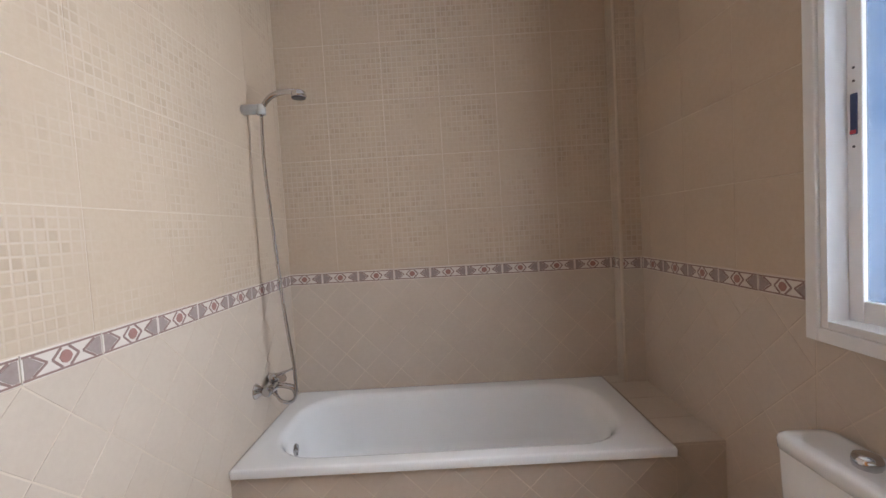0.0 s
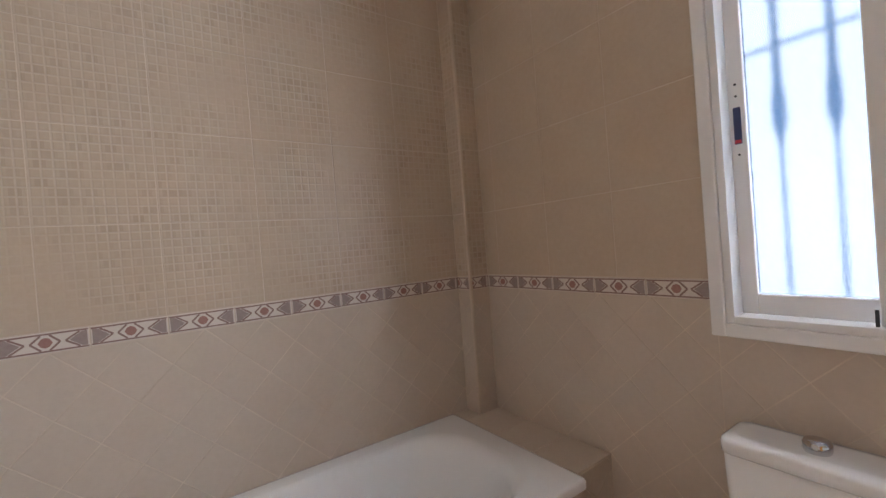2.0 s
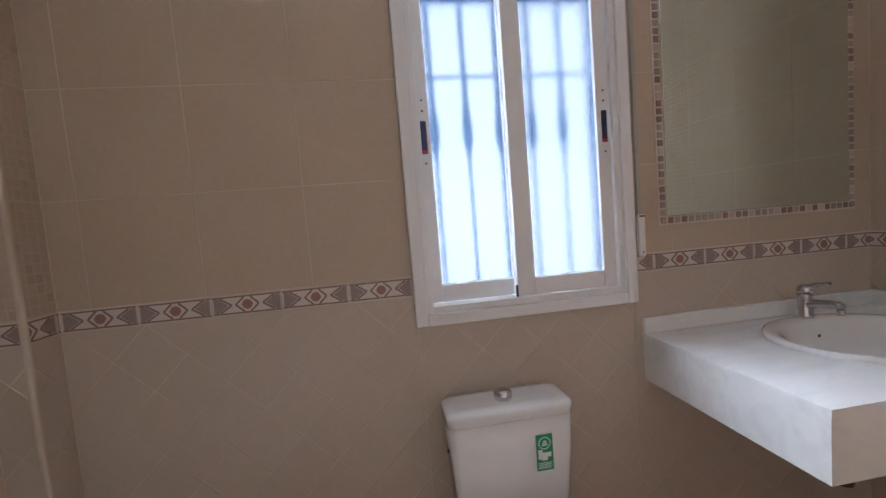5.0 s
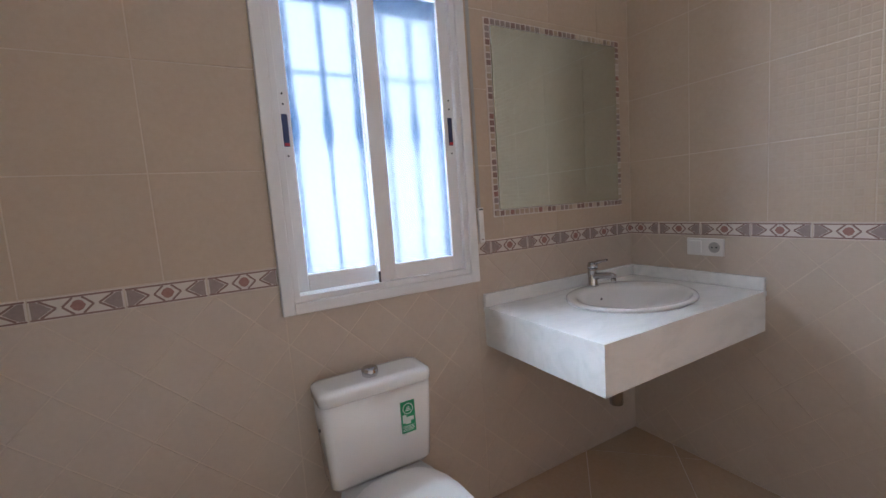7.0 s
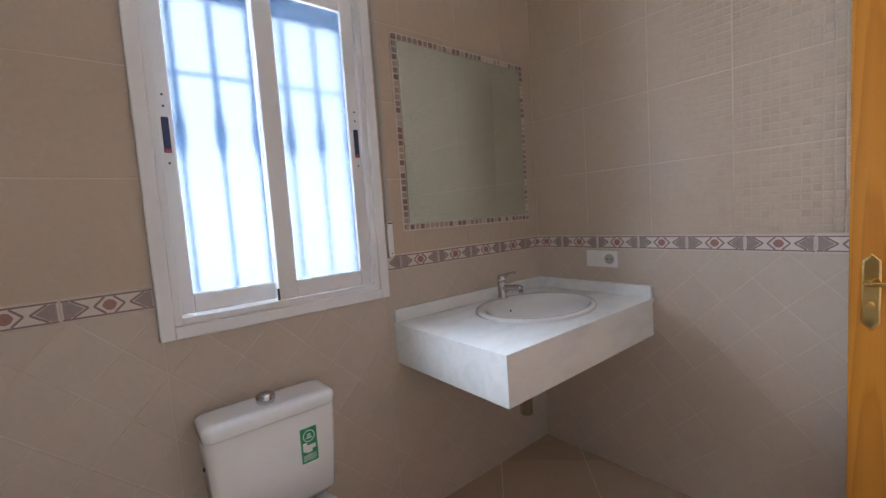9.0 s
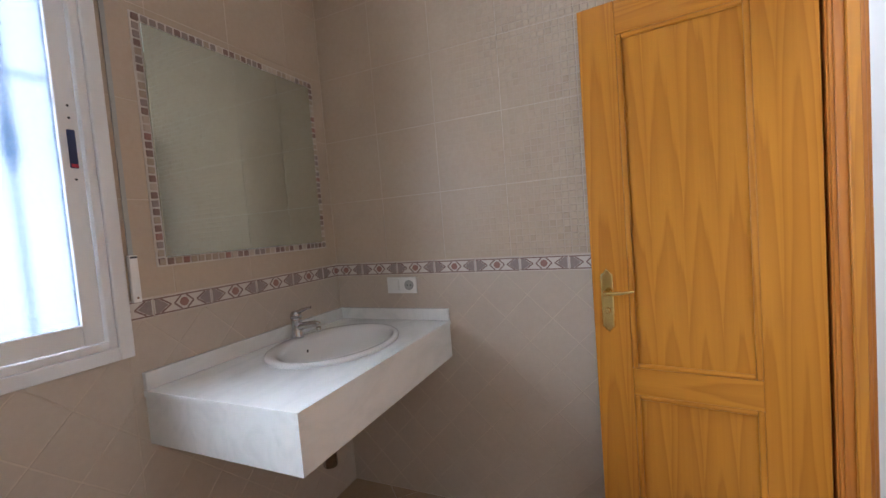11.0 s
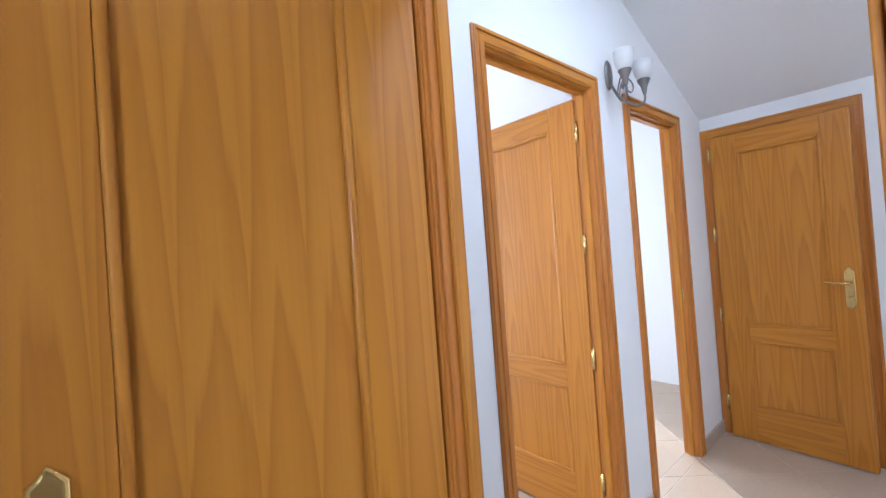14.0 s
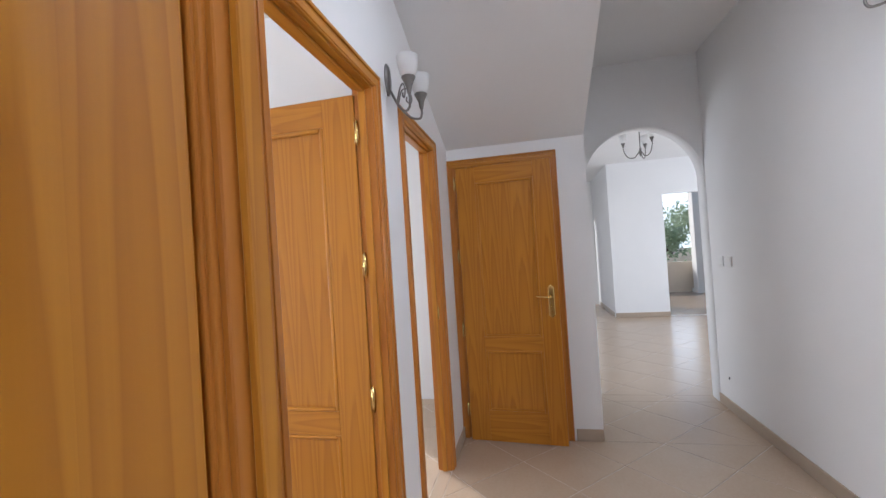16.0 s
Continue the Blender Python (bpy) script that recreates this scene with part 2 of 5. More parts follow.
STUCCO = mottled("sunlit_white_render", (0.80, 0.77, 0.72), (0.74, 0.71, 0.66), 0.9, 3, 0.4)
EARTH = mottled("dry_ground", (0.38, 0.31, 0.22), (0.28, 0.23, 0.15), 0.95, 2, 0.6)
# Ochre lightened in place of sunlight, which misses the parapet's near face.
OCHRE = mottled("lightened_ochre_render", (0.80, 0.69, 0.55), (0.73, 0.62, 0.48), 0.9, 3, 0.4)
BARK = mottled("tree_bark", (0.16, 0.11, 0.07), (0.10, 0.07, 0.05), 0.9, 20, 0.6)
LEAF = material("paled_leaf", (0.09, 0.13, 0.05), 0.55)
_n = Net(LEAF)
# Leaf colours paled to stand for the overexposed daylight outdoors.
_n.colour(_n.mix(_n.add("NewGeometry").outputs["Random Per Island"], (0.30, 0.38, 0.24), (0.42, 0.48, 0.36)))
_thin, _both = _n.add("BsdfTranslucent"), _n.add("MixShader")
_thin.inputs["Color"].default_value = (0.55, 0.64, 0.42, 1)
_n.b.inputs["Roughness"].default_value, _both.inputs[0].default_value = 0.8, 0.5
_n.link(_n.b.outputs[0], _both.inputs[1])
_n.link(_thin.outputs[0], _both.inputs[2])
_n.link(_both.outputs[0], LEAF.node_tree.nodes["Material Output"].inputs[0])
# Frosted glass, its colour darkened to hold down the daylight lamp's glare.
FROSTED_DIMMED = material("dimmed_frosted_glass", (0.047, 0.048, 0.049), 0.085)
_n = Net(FROSTED_DIMMED)
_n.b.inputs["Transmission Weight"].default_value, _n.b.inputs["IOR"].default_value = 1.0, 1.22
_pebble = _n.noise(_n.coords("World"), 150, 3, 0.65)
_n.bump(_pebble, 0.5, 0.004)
# Faint blue scatter mixed in as painted sky haze on the panes.
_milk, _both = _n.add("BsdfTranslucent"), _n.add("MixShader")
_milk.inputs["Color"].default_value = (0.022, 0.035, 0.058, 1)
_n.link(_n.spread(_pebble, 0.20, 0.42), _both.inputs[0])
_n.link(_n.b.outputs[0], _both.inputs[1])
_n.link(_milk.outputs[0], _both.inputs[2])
_n.link(_both.outputs[0], FROSTED_DIMMED.node_tree.nodes["Material Output"].inputs[0])

# ---- building helpers ----


def box(bm, x0, x1, y0, y1, z0, z1, bevel=0.0, seg=1, mat=0):
    m = Matrix.LocRotScale(((x0 + x1) / 2, (y0 + y1) / 2, (z0 + z1) / 2), None, (abs(x1 - x0), abs(y1 - y0), abs(z1 - z0)))
    made = bmesh.ops.create_cube(bm, size=1.0, matrix=m)["verts"]
    for f in {f for v in made for f in v.link_faces}:
        f.material_index = mat
    if bevel:
        edges = {e for v in made for e in v.link_edges}
        bmesh.ops.bevel(bm, geom=list(edges), offset=bevel, segments=seg, profile=0.5, affect="EDGES")
    return bm


def boxes(*rows, bevel=0.0, seg=1):
    bm = bmesh.new()
    for r in rows:
        box(bm, *r, bevel=bevel, seg=seg)
    return bm


def tube(bm, pts, radius, sides=10, cap=True):
    """A round bar through the points; radius: one number or one for each point."""
    pts = [Vector(p) for p in pts]
    radii = radius if isinstance(radius, (list, tuple)) else [radius] * len(pts)
    rings, side = [], None
    for i, p in enumerate(pts):
        d = (pts[min(i + 1, len(pts) - 1)] - pts[max(i - 1, 0)]).normalized()
        if side is None:
            side = d.orthogonal().normalized()
        side = (side - d * side.dot(d)).normalized()
        up = d.cross(side)
        rings.append([bm.verts.new(p + radii[i] * (math.cos(a) * side + math.sin(a) * up)) for a in (2 * math.pi * k / sides for k in range(sides))])
    for a, b in zip(rings, rings[1:]):
        for k in range(sides):
            bm.faces.new((a[k], a[(k + 1) % sides], b[(k + 1) % sides], b[k])).smooth = True
    if cap:
        bm.faces.new(list(reversed(rings[0])))
        bm.faces.new(rings[-1])
    return bm


def bend(pts, steps=8):
    """A smooth line (Catmull-Rom) through the points."""
    p = [Vector(q) for q in pts]
    p = [2 * p[0] - p[1], *p, 2 * p[-1] - p[-2]]
    out = []
    for i in range(1, len(p) - 2):
        for k in range(steps):
            t = k / steps
            a, b, c, d = p[i - 1:i + 3]
            out.append(0.5 * (2 * b + (c - a) * t + (2 * a - 5 * b + 4 * c - d) * t * t + (3 * b - a - 3 * c + d) * t ** 3))
    return [*out, p[-2]]


def lathe(bm, profile, centre=(0, 0, 0), axis="z", sides=24):
    """Turns (radius, height) pairs round an axis."""
    c = Vector(centre)
    rings = []
    for r, h in profile:
        ring = []
        for k in range(sides):
            a = 2 * math.pi * k / sides
            u, v = r * math.cos(a), r * math.sin(a)
            off = {"z": (u, v, h), "x": (h, u, v), "y": (v, h, u)}[axis]
            ring.append(bm.verts.new(c + Vector(off)))
        rings.append(ring)
    for a, b in zip(rings, rings[1:]):
        for k in range(sides):
            bm.faces.new((a[k], a[(k + 1) % sides], b[(k + 1) % sides], b[k])).smooth = True
    bm.faces.new(list(reversed(rings[0])))
    bm.faces.new(rings[-1])
    return bm


def loft(bm, rings, close_last=True, close_first=False):
    """Skins rings of equally many points."""
    vs = [[bm.verts.new(p) for p in ring] for ring in rings]
    n = len(vs[0])
    for a, b in zip(vs, vs[1:]):
        for k in range(n):
            bm.faces.new((a[k], a[(k + 1) % n], b[(k + 1) % n], b[k])).smooth = True
    if close_last:
        bm.faces.new(vs[-1])
    if close_first:
        bm.faces.new(list(reversed(vs[0])))
    return bm


def round_rect(x0, x1, y0, y1, r, z, seg=6):
    pts = []
    for cx, cy, a0 in ((x1 - r, y1 - r, 0), (x0 + r, y1 - r, 90), (x0 + r, y0 + r, 180), (x1 - r, y0 + r, 270)):
        for k in range(seg + 1):
            a = radians(a0 + 90 * k / seg)
            pts.append((cx + r * math.cos(a), cy + r * math.sin(a), z))
    return pts


def mesh_of(name, bm, mats):
    me = bpy.data.meshes.new(name)
    bm.normal_update()
    bmesh.ops.recalc_face_normals(bm, faces=bm.faces)
    bm.to_mesh(me)
    bm.free()
    for m in mats if isinstance(mats, (list, tuple)) else [mats]:
        me.materials.append(m)
    return me


def part(name, bm, mats, parent, label=""):
    ob = new(name, mesh_of(name, bm, mats))
    ob.parent = parent
    return tagged(ob, label)


def thing(name, label, category, m=None, group="", kind=""):
    ob = new(name)
    ob.empty_display_size = 0.1
    if m is not None:
        ob.matrix_world = m
    return tagged(ob, label, category, group, kind)


def setting(name, bm, mats, label="", category=""):
    ob = new(name, mesh_of(name, bm, mats))
    return tagged(ob, label, category or "wall", kind="structure")


def clip(poly, axis, value, keep_less):
    out = []
    for i, p in enumerate(poly):
        q = poly[(i + 1) % len(poly)]
        a, b = ((value - p[axis]), (value - q[axis])) if keep_less else ((p[axis] - value), (q[axis] - value))
        if a >= 0:
            out.append(p)
        if a * b < 0:
            t = a / (a - b)
            out.append((p[0] + (q[0] - p[0]) * t, p[1] + (q[1] - p[1]) * t))
    return out


def clip_rect(poly, r):
    for axis, value, less in ((0, r[0], False), (0, r[1], True), (1, r[2], False), (1, r[3], True)):
        if len(poly) < 3:
            return []
        poly = clip(poly, axis, value, less)
    area = 0.5 * sum(p[0] * q[1] - q[0] * p[1] for p, q in zip(poly, poly[1:] + poly[:1])) if len(poly) > 2 else 0
    return poly if abs(area) > 2e-4 else []


def inset(poly, d):
    """Moves the sides of a convex polygon inwards by d."""
    n, out = len(poly), []
    clean = [p for i, p in enumerate(poly) if math.dist(p, poly[i - 1]) > 1e-4]
    n = len(clean)
    for i in range(n):
        a, b, c = Vector(clean[i - 1]), Vector(clean[i]), Vector(clean[(i + 1) % n])
        e, f = (b - a).normalized(), (c - b).normalized()
        ne, nf = Vector((-e.y, e.x)), Vector((-f.y, f.x))
        k = ne + nf
        out.append(tuple(b + k * (d / max(0.25, 1 + ne.dot(nf)))))
    return out


def slab(bm, poly, h0, h1, soft=0.0012, mat=0):
    """A flat piece over a polygon (counter-clockwise) from height h0 to h1, with softened edges."""
    levels = [(poly, h0), (poly, h1 - soft), (inset(poly, soft), h1)] if soft else [(poly, h0), (poly, h1)]
    n = len(levels[-1][0])
    if any(len(p) != n for p, _ in levels):
        levels = [(levels[-1][0], h) for _, h in levels[-2:]]
    rings = [[bm.verts.new((x, y, h)) for x, y in p] for p, h in levels]
    for a, b in zip(rings, rings[1:]):
        for k in range(n):
            bm.faces.new((a[k], a[(k + 1) % n], b[(k + 1) % n], b[k])).material_index = mat
    bm.faces.new(rings[-1]).material_index = mat


def frame_of(origin, u, n):
    """Matrix from a wall's own (along, up, out) to the world."""
    u, n = Vector(u), Vector(n)
    v = n.cross(u)
    m = Matrix.Identity(4)
    for i in range(3):
        m[i][0], m[i][1], m[i][2], m[i][3] = u[i], v[i], n[i], origin[i]
    return m

# ---- the plan ----
XW, XE, YS, YN = -0.617, 1.369, -0.411, 2.568     # bathroom, faces of the tiles
TOP = 2.95                                        # bathroom ceiling
WT = 0.0012                                       # how far the tiles stand out of the grout
HS, HN, HW, HTOP = -0.463, 1.61, -3.36, 2.985     # hall
ARCH_X, LIVE_X, LIVE_TOP = -4.16, -8.55, 2.90     # arch wall, far wall of the living room
D1 = (-0.172, 0.492, 2.095)                       # bathroom door opening in y, and its height
H2, H3, H4 = 2.092, 2.072, 2.036                   # heights of the other doorways
RET = 0.545                                       # end of the hall's end wall
D2, D3 = (-1.838, -1.135), (-2.868, -2.245)         # doorways in the hall's south wall
D4 = (-0.405, 0.275)                                # doorway in the hall's end wall
WIN = (0.626, 1.408, 1.027, 2.26)                  # bathroom window opening

# ---- structure ----
wall_north = setting("wall_north", boxes((XW - 0.1, XE + 0.25, YN + WT, YN + 0.2, 0, TOP)), GROUT, "beige tiled bathroom wall above the bathtub")
wall_east = setting("wall_east", boxes(
    (XE + WT, XE + 0.25, YS - 0.12, WIN[0], 0, TOP), (XE + WT, XE + 0.25, WIN[1], YN + WT, 0, TOP),
    (XE + WT, XE + 0.25, WIN[0], WIN[1], 0, WIN[2]), (XE + WT, XE + 0.25, WIN[0], WIN[1], WIN[3], TOP)), GROUT,
    "beige tiled bathroom wall with the window")
wall_south = setting("wall_south", boxes((XW + 0.001, XE + WT, YS - 0.12, YS - WT, 0, TOP)), GROUT, "beige tiled bathroom wall behind the open door")
wall_west = setting("wall_west", boxes(
    (XW - 0.055, XW - WT, D1[1] + 0.03, YN + WT, 0, TOP), (XW - 0.055, XW - WT, YS - 0.12, D1[0] - 0.03, 0, TOP),
    (XW - 0.055, XW - WT, D1[0] - 0.03, D1[1] + 0.03, D1[2] + 0.03, TOP)), GROUT, "beige tiled bathroom wall with the shower and the doorway")
setting("ceiling_bathroom", boxes((XW - 0.055, XE + 0.25, YS - 0.12, YN + 0.2, TOP, TOP + 0.12)), PLASTER, "white plaster bathroom ceiling", "ceiling")
chase = setting("pipe_chase", boxes((1.250 + WT, XE + WT, 2.466 + WT, YN + WT, 0, TOP)), GROUT, "tiled pipe boxing in the bathroom corner", "pillar")

tagged(new("corner_trim", mesh_of("corner_trim", boxes((1.2440, 1.2620, 2.4600, 2.4780, 0.495, TOP), bevel=0.007, seg=4), GROUT)), "light mortar edge of the pipe boxing", "trim", kind="structure")
HX = XW - 0.055                                    # hall side of the bathroom wall
setting("wall_hall_east", boxes(
    (HX - 0.012, HX, HS, D1[0] - 0.03, 0, HTOP), (HX - 0.012, HX, D1[1] + 0.03, HN, 0, HTOP), (HX - 0.012, HX, D1[0] - 0.03, D1[1] + 0.03, D1[2] + 0.03, HTOP)),
    PLASTER, "white plaster hall wall round the bathroom door")
setting("wall_hall_south", boxes(
    (D2[1] + 0.03, HX, HS - 0.08, HS, 0, HTOP), (D3[1] + 0.03, D2[0] - 0.03, HS - 0.08, HS, 0, HTOP), (HW - 0.10, D3[0] - 0.03, HS - 0.08, HS, 0, HTOP),
    (D2[0] - 0.03, D2[1] + 0.03, HS - 0.08, HS, H2 + 0.03, HTOP), (D3[0] - 0.03, D3[1] + 0.03, HS - 0.08, HS, H3 + 0.03, HTOP)),
    PLASTER, "white plaster hall wall with two doorways")
setting("wall_hall_north", boxes((ARCH_X - 0.16, HX, HN, HN + 0.12, 0, HTOP)), PLASTER, "white plaster hall wall")
setting("wall_hall_end", boxes(
    (HW - 0.10, HW, HS, D4[0] - 0.03, 0, HTOP), (HW - 0.10, HW, D4[1] + 0.03, RET, 0, HTOP), (HW - 0.10, HW, D4[0] - 0.03, D4[1] + 0.03, H4 + 0.03, HTOP)),
    PLASTER, "white plaster end wall of the hall with a door")
setting("wall_hall_return", boxes((ARCH_X, HW - 0.10, (RET - 0.1), RET, 0, HTOP)), PLASTER, "white plaster return wall beside the arch")
setting("wall_cupboard_back", boxes((HW - 1.0, HW - 0.9, HS, (RET - 0.1), 0, HTOP)), PLASTER, "plain wall behind the hall cupboard door")
# The gap round x = -1.15 is added for the hall fill lamp.
setting("ceiling_hall", boxes((ARCH_X, -1.45, HS - 0.08, HN + 0.12, HTOP, HTOP + 0.1), (-0.85, HX, HS - 0.08, HN + 0.12, HTOP, HTOP + 0.1), (-1.45, -0.85, HS - 0.08, 0.25, HTOP, HTOP + 0.1), (-1.45, -0.85, 1.35, HN + 0.12, HTOP, HTOP + 0.1)), PLASTER, "white plaster hall ceiling", "ceiling")
bm = bmesh.new()
prof = [(HW, 2.19), (HW, HTOP), (-1.50, HTOP)]
a = [bm.verts.new((x, HS, z)) for x, z in prof]
b = [bm.verts.new((x, RET, z)) for x, z in prof]
bm.faces.new(a), bm.faces.new(list(reversed(b)))
for i in range(3):
    bm.faces.new((a[i], a[(i + 1) % 3], b[(i + 1) % 3], b[i]))
setting("stair_soffit", bm, PLASTER, "sloping white plaster underside of a stair", "ceiling")

# arch wall: straight jambs, round head
AC, AR, ASP = 1.113, 0.492, 1.91
bm = bmesh.new()
front, back = [], []
steps = 28
for x, store in ((ARCH_X, front), (ARCH_X - 0.16, back)):
    inner = [(AC - AR, 0.0)] + [(AC - AR * math.cos(math.pi * k / steps), ASP + AR * math.sin(math.pi * k / steps)) for k in range(steps + 1)] + [(AC + AR, 0.0)]
    outer = [((RET - 0.1), 0.0)] + [((RET - 0.1) + (HN + 0.12 - (RET - 0.1)) * k / steps, HTOP) for k in range(steps + 1)] + [(HN + 0.12, 0.0)]
    store.append([bm.verts.new((x, y, z)) for y, z in inner])
    store.append([bm.verts.new((x, y, z)) for y, z in outer])
for (i1, o1) in (front, back):
    for k in range(len(i1) - 1):
        bm.faces.new((i1[k], i1[k + 1], o1[k + 1], o1[k]))
for k in range(len(front[0]) - 1):
    for s in (0, 1):
        bm.faces.new((front[s][k], front[s][k + 1], back[s][k + 1], back[s][k])).smooth = s == 0
setting("wall_arch", bm, PLASTER, "white plaster wall with a round-headed archway")

# rooms beyond the doorways
setting("wall_bedroom_divide", boxes((-2.14, -2.04, -3.3, HS - 0.08, 0, 2.6)), PLASTER, "plain white wall between the rooms")
setting("wall_bedroom_east", boxes((XW - 0.05, XW + 0.0, -3.3, YS - 0.12, 0, 2.6)), PLASTER, "plain white room wall")
# Unseen gap at y -2.95 to -2.02 added to let sun reach the hall.
setting("wall_study_west", boxes((-4.3, -4.2, -3.3, -2.95, 0, 2.6), (-4.3, -4.2, -2.02, HS - 0.08, 0, 2.6), (-4.3, -4.2, -2.95, -2.02, 2.2, 2.6)), PLASTER, "plain white room wall")
setting("wall_rooms_south", boxes(
    (-4.3, -3.3, -3.4, -3.3, 0, 2.6), (-2.2, -1.8, -3.4, -3.3, 0, 2.6), (-0.7, XW, -3.4, -3.3, 0, 2.6), (-3.3, -2.2, -3.4, -3.3, 2.2, 2.6),
    (-1.8, -0.7, -3.4, -3.3, 2.2, 2.6), (-1.8, -0.7, -3.4, -3.3, 0, 0.85)), PLASTER, "white room wall with windows")
setting("ceiling_rooms", boxes((-4.3, XW, -3.4, HS - 0.08, 2.6, 2.7)), PLASTER, "white plaster ceiling", "ceiling")

# living room
LS, LN = -1.85, 5.3
setting("wall_living_far", boxes((LIVE_X - 0.12, LIVE_X, 1.595, 2.54, 0, LIVE_TOP), (LIVE_X - 0.12, LIVE_X, 3.32, LN, 0, LIVE_TOP), (LIVE_X - 0.12, LIVE_X, 2.54, 3.32, 2.25, LIVE_TOP)),
        PLASTER, "white plaster wall with an open doorway to the terrace")
setting("wall_living_nook", boxes((-10.55, LIVE_X - 0.12, 1.595, 1.72, 0, LIVE_TOP), (-10.65, -10.55, LS, 1.08, 0, LIVE_TOP), (-10.65, -10.55, 1.08, 1.72, 2.15, LIVE_TOP), (-10.65, -10.55, 1.50, 1.72, 0, 2.15)),
        PLASTER, "white plaster wall of the living room nook")
setting("wall_living_near", boxes((ARCH_X - 0.16, ARCH_X, HN + 0.12, LN, 0, LIVE_TOP), (ARCH_X - 0.16, ARCH_X, LS, (RET - 0.1), 0, LIVE_TOP)), PLASTER, "white plaster living room wall")
setting("wall_living_north", boxes((LIVE_X, -7.6, LN, LN + 0.1, 0, LIVE_TOP), (-4.8, ARCH_X - 0.16, LN, LN + 0.1, 0, LIVE_TOP), (-7.6, -4.8, LN, LN + 0.1, 2.5, LIVE_TOP), (-7.6, -4.8, LN, LN + 0.1, 0, 0.5)),
        PLASTER, "white living room wall with a wide window")
setting("wall_living_south", boxes((-10.55, -7.3, LS - 0.1, LS, 0, LIVE_TOP), (-5.1, ARCH_X, LS - 0.1, LS, 0, LIVE_TOP), (-7.3, -5.1, LS - 0.1, LS, 1.7, LIVE_TOP), (-7.3, -5.1, LS - 0.1, LS, 0, 0.6)),
        PLASTER, "white living room wall with a window")
setting("ceiling_living", boxes((LIVE_X - 0.12, ARCH_X - 0.155, LS - 0.1, LN + 0.1, LIVE_TOP, LIVE_TOP + 0.1), (-10.65, LIVE_X - 0.12, LS - 0.1, 1.72, LIVE_TOP, LIVE_TOP + 0.1)), PLASTER, "white plaster living room ceiling", "ceiling")

floor = setting("floor", boxes((-12.5, XE + 0.2, -3.4, 6.4, -0.15, -0.0016)), FLOOR_GROUT, "beige ceramic floor tiles laid diagonally", "floor")
setting("ground", boxes((-90, 60, -60, 60, -0.6, -0.3)), EARTH, "dry earth garden ground", "ground")

# terrace seen through the living room
setting("terrace_parapet", boxes((-12.5, -12.35, 1.7, 6.4, -0.1, 0.80)), OCHRE, "low ochre rendered terrace wall", "wall")
setting("terrace_column", boxes((-12.2, -11.9, 4.20, 4.58, -0.1, 3.0), (-12.23, -11.87, 4.17, 4.61, -0.1, 0.1)), STUCCO, "white square terrace column", "column")
setting("garden_wall", boxes((4.2, 4.4, -6, 8, -0.3, 1.75)), STUCCO, "sunlit white rendered garden wall", "wall")

# Glowing sheet in place of the overexposed sky; it also brightens the terrace.
sky_sheet = material("glowing_sky_sheet", (0.8, 0.85, 0.9), 1.0)
_n = Net(sky_sheet)
_n.b.inputs["Emission Color"].default_value, _n.b.inputs["Emission Strength"].default_value = (0.86, 0.93, 1.0, 1), 3.0
setting("backdrop", boxes((-88.0, -87.9, -30, 55, -0.3, 26)), sky_sheet, "glowing white sheet for the overexposed sky beyond the garden", "sky")

# ---- wall tiles ----
BORDER = (1.121, 1.187)
BP = 0.2078


def tile_wall(parent, m, rects, phase, rows_at=1.188, size=0.3195, name="tile", mat=None):
    """Large square tiles over the rectangles (u0, u1, v0, v1) of a wall."""
    cache = {}
    for r in rects:
        u = phase - size * math.ceil((phase - r[0]) / size)
        while u < r[1]:
            v = rows_at
            while v < r[3]:
                p = clip_rect([(u, v), (u + size, v), (u + size, v + size), (u, v + size)], r)
                if p:
                    q = inset(p, 0.0016)
                    o = q[0]
                    local = tuple((round(x - o[0], 4), round(y - o[1], 4)) for x, y in q)
                    if local not in cache:
                        bm = bmesh.new()
                        slab(bm, list(local), -WT, 0.0, 0.0006)
                        cache[local] = mesh_of(name, bm, mat or WALL_TILE)
                    ob = new(name, cache[local])
                    ob.parent = parent
                    ob.matrix_world = m @ Matrix.Translation((o[0], o[1], 0))
                v += size
            u += size


def diagonal_tiles(parent, m, rects, phase, base=BORDER[0], pitch=BP, name="tile", mat=None, thick=WT):
    """Small square tiles set on their points."""
    h = pitch / 2
    cache = {}
    for r in rects:
        i0, i1 = math.floor((r[0] - phase) / h) - 1, math.ceil((r[1] - phase) / h) + 1
        j0, j1 = math.floor((r[2] - base) / h) - 1, math.ceil((r[3] - base) / h) + 1
        for i in range(i0, i1 + 1):
            for j in range(j0, j1 + 1):
                if (i + j) % 2:
                    continue
                cu, cv = phase + i * h, base + j * h
                p = clip_rect([(cu - h, cv), (cu, cv - h), (cu + h, cv), (cu, cv + h)], r)
                if not p:
                    continue
                q = inset(p, 0.0020)
                o = q[0]
                local = tuple((round(x - o[0], 4), round(y - o[1], 4)) for x, y in q)
                if local not in cache:
                    bm = bmesh.new()
                    slab(bm, list(local), -thick, 0.0, 0.0006)
                    cache[local] = mesh_of(name, bm, mat or DIAGONAL_TILE)
                ob = new(name, cache[local])
                ob.parent = parent
                ob.matrix_world = m @ Matrix.Translation((o[0], o[1], 0))


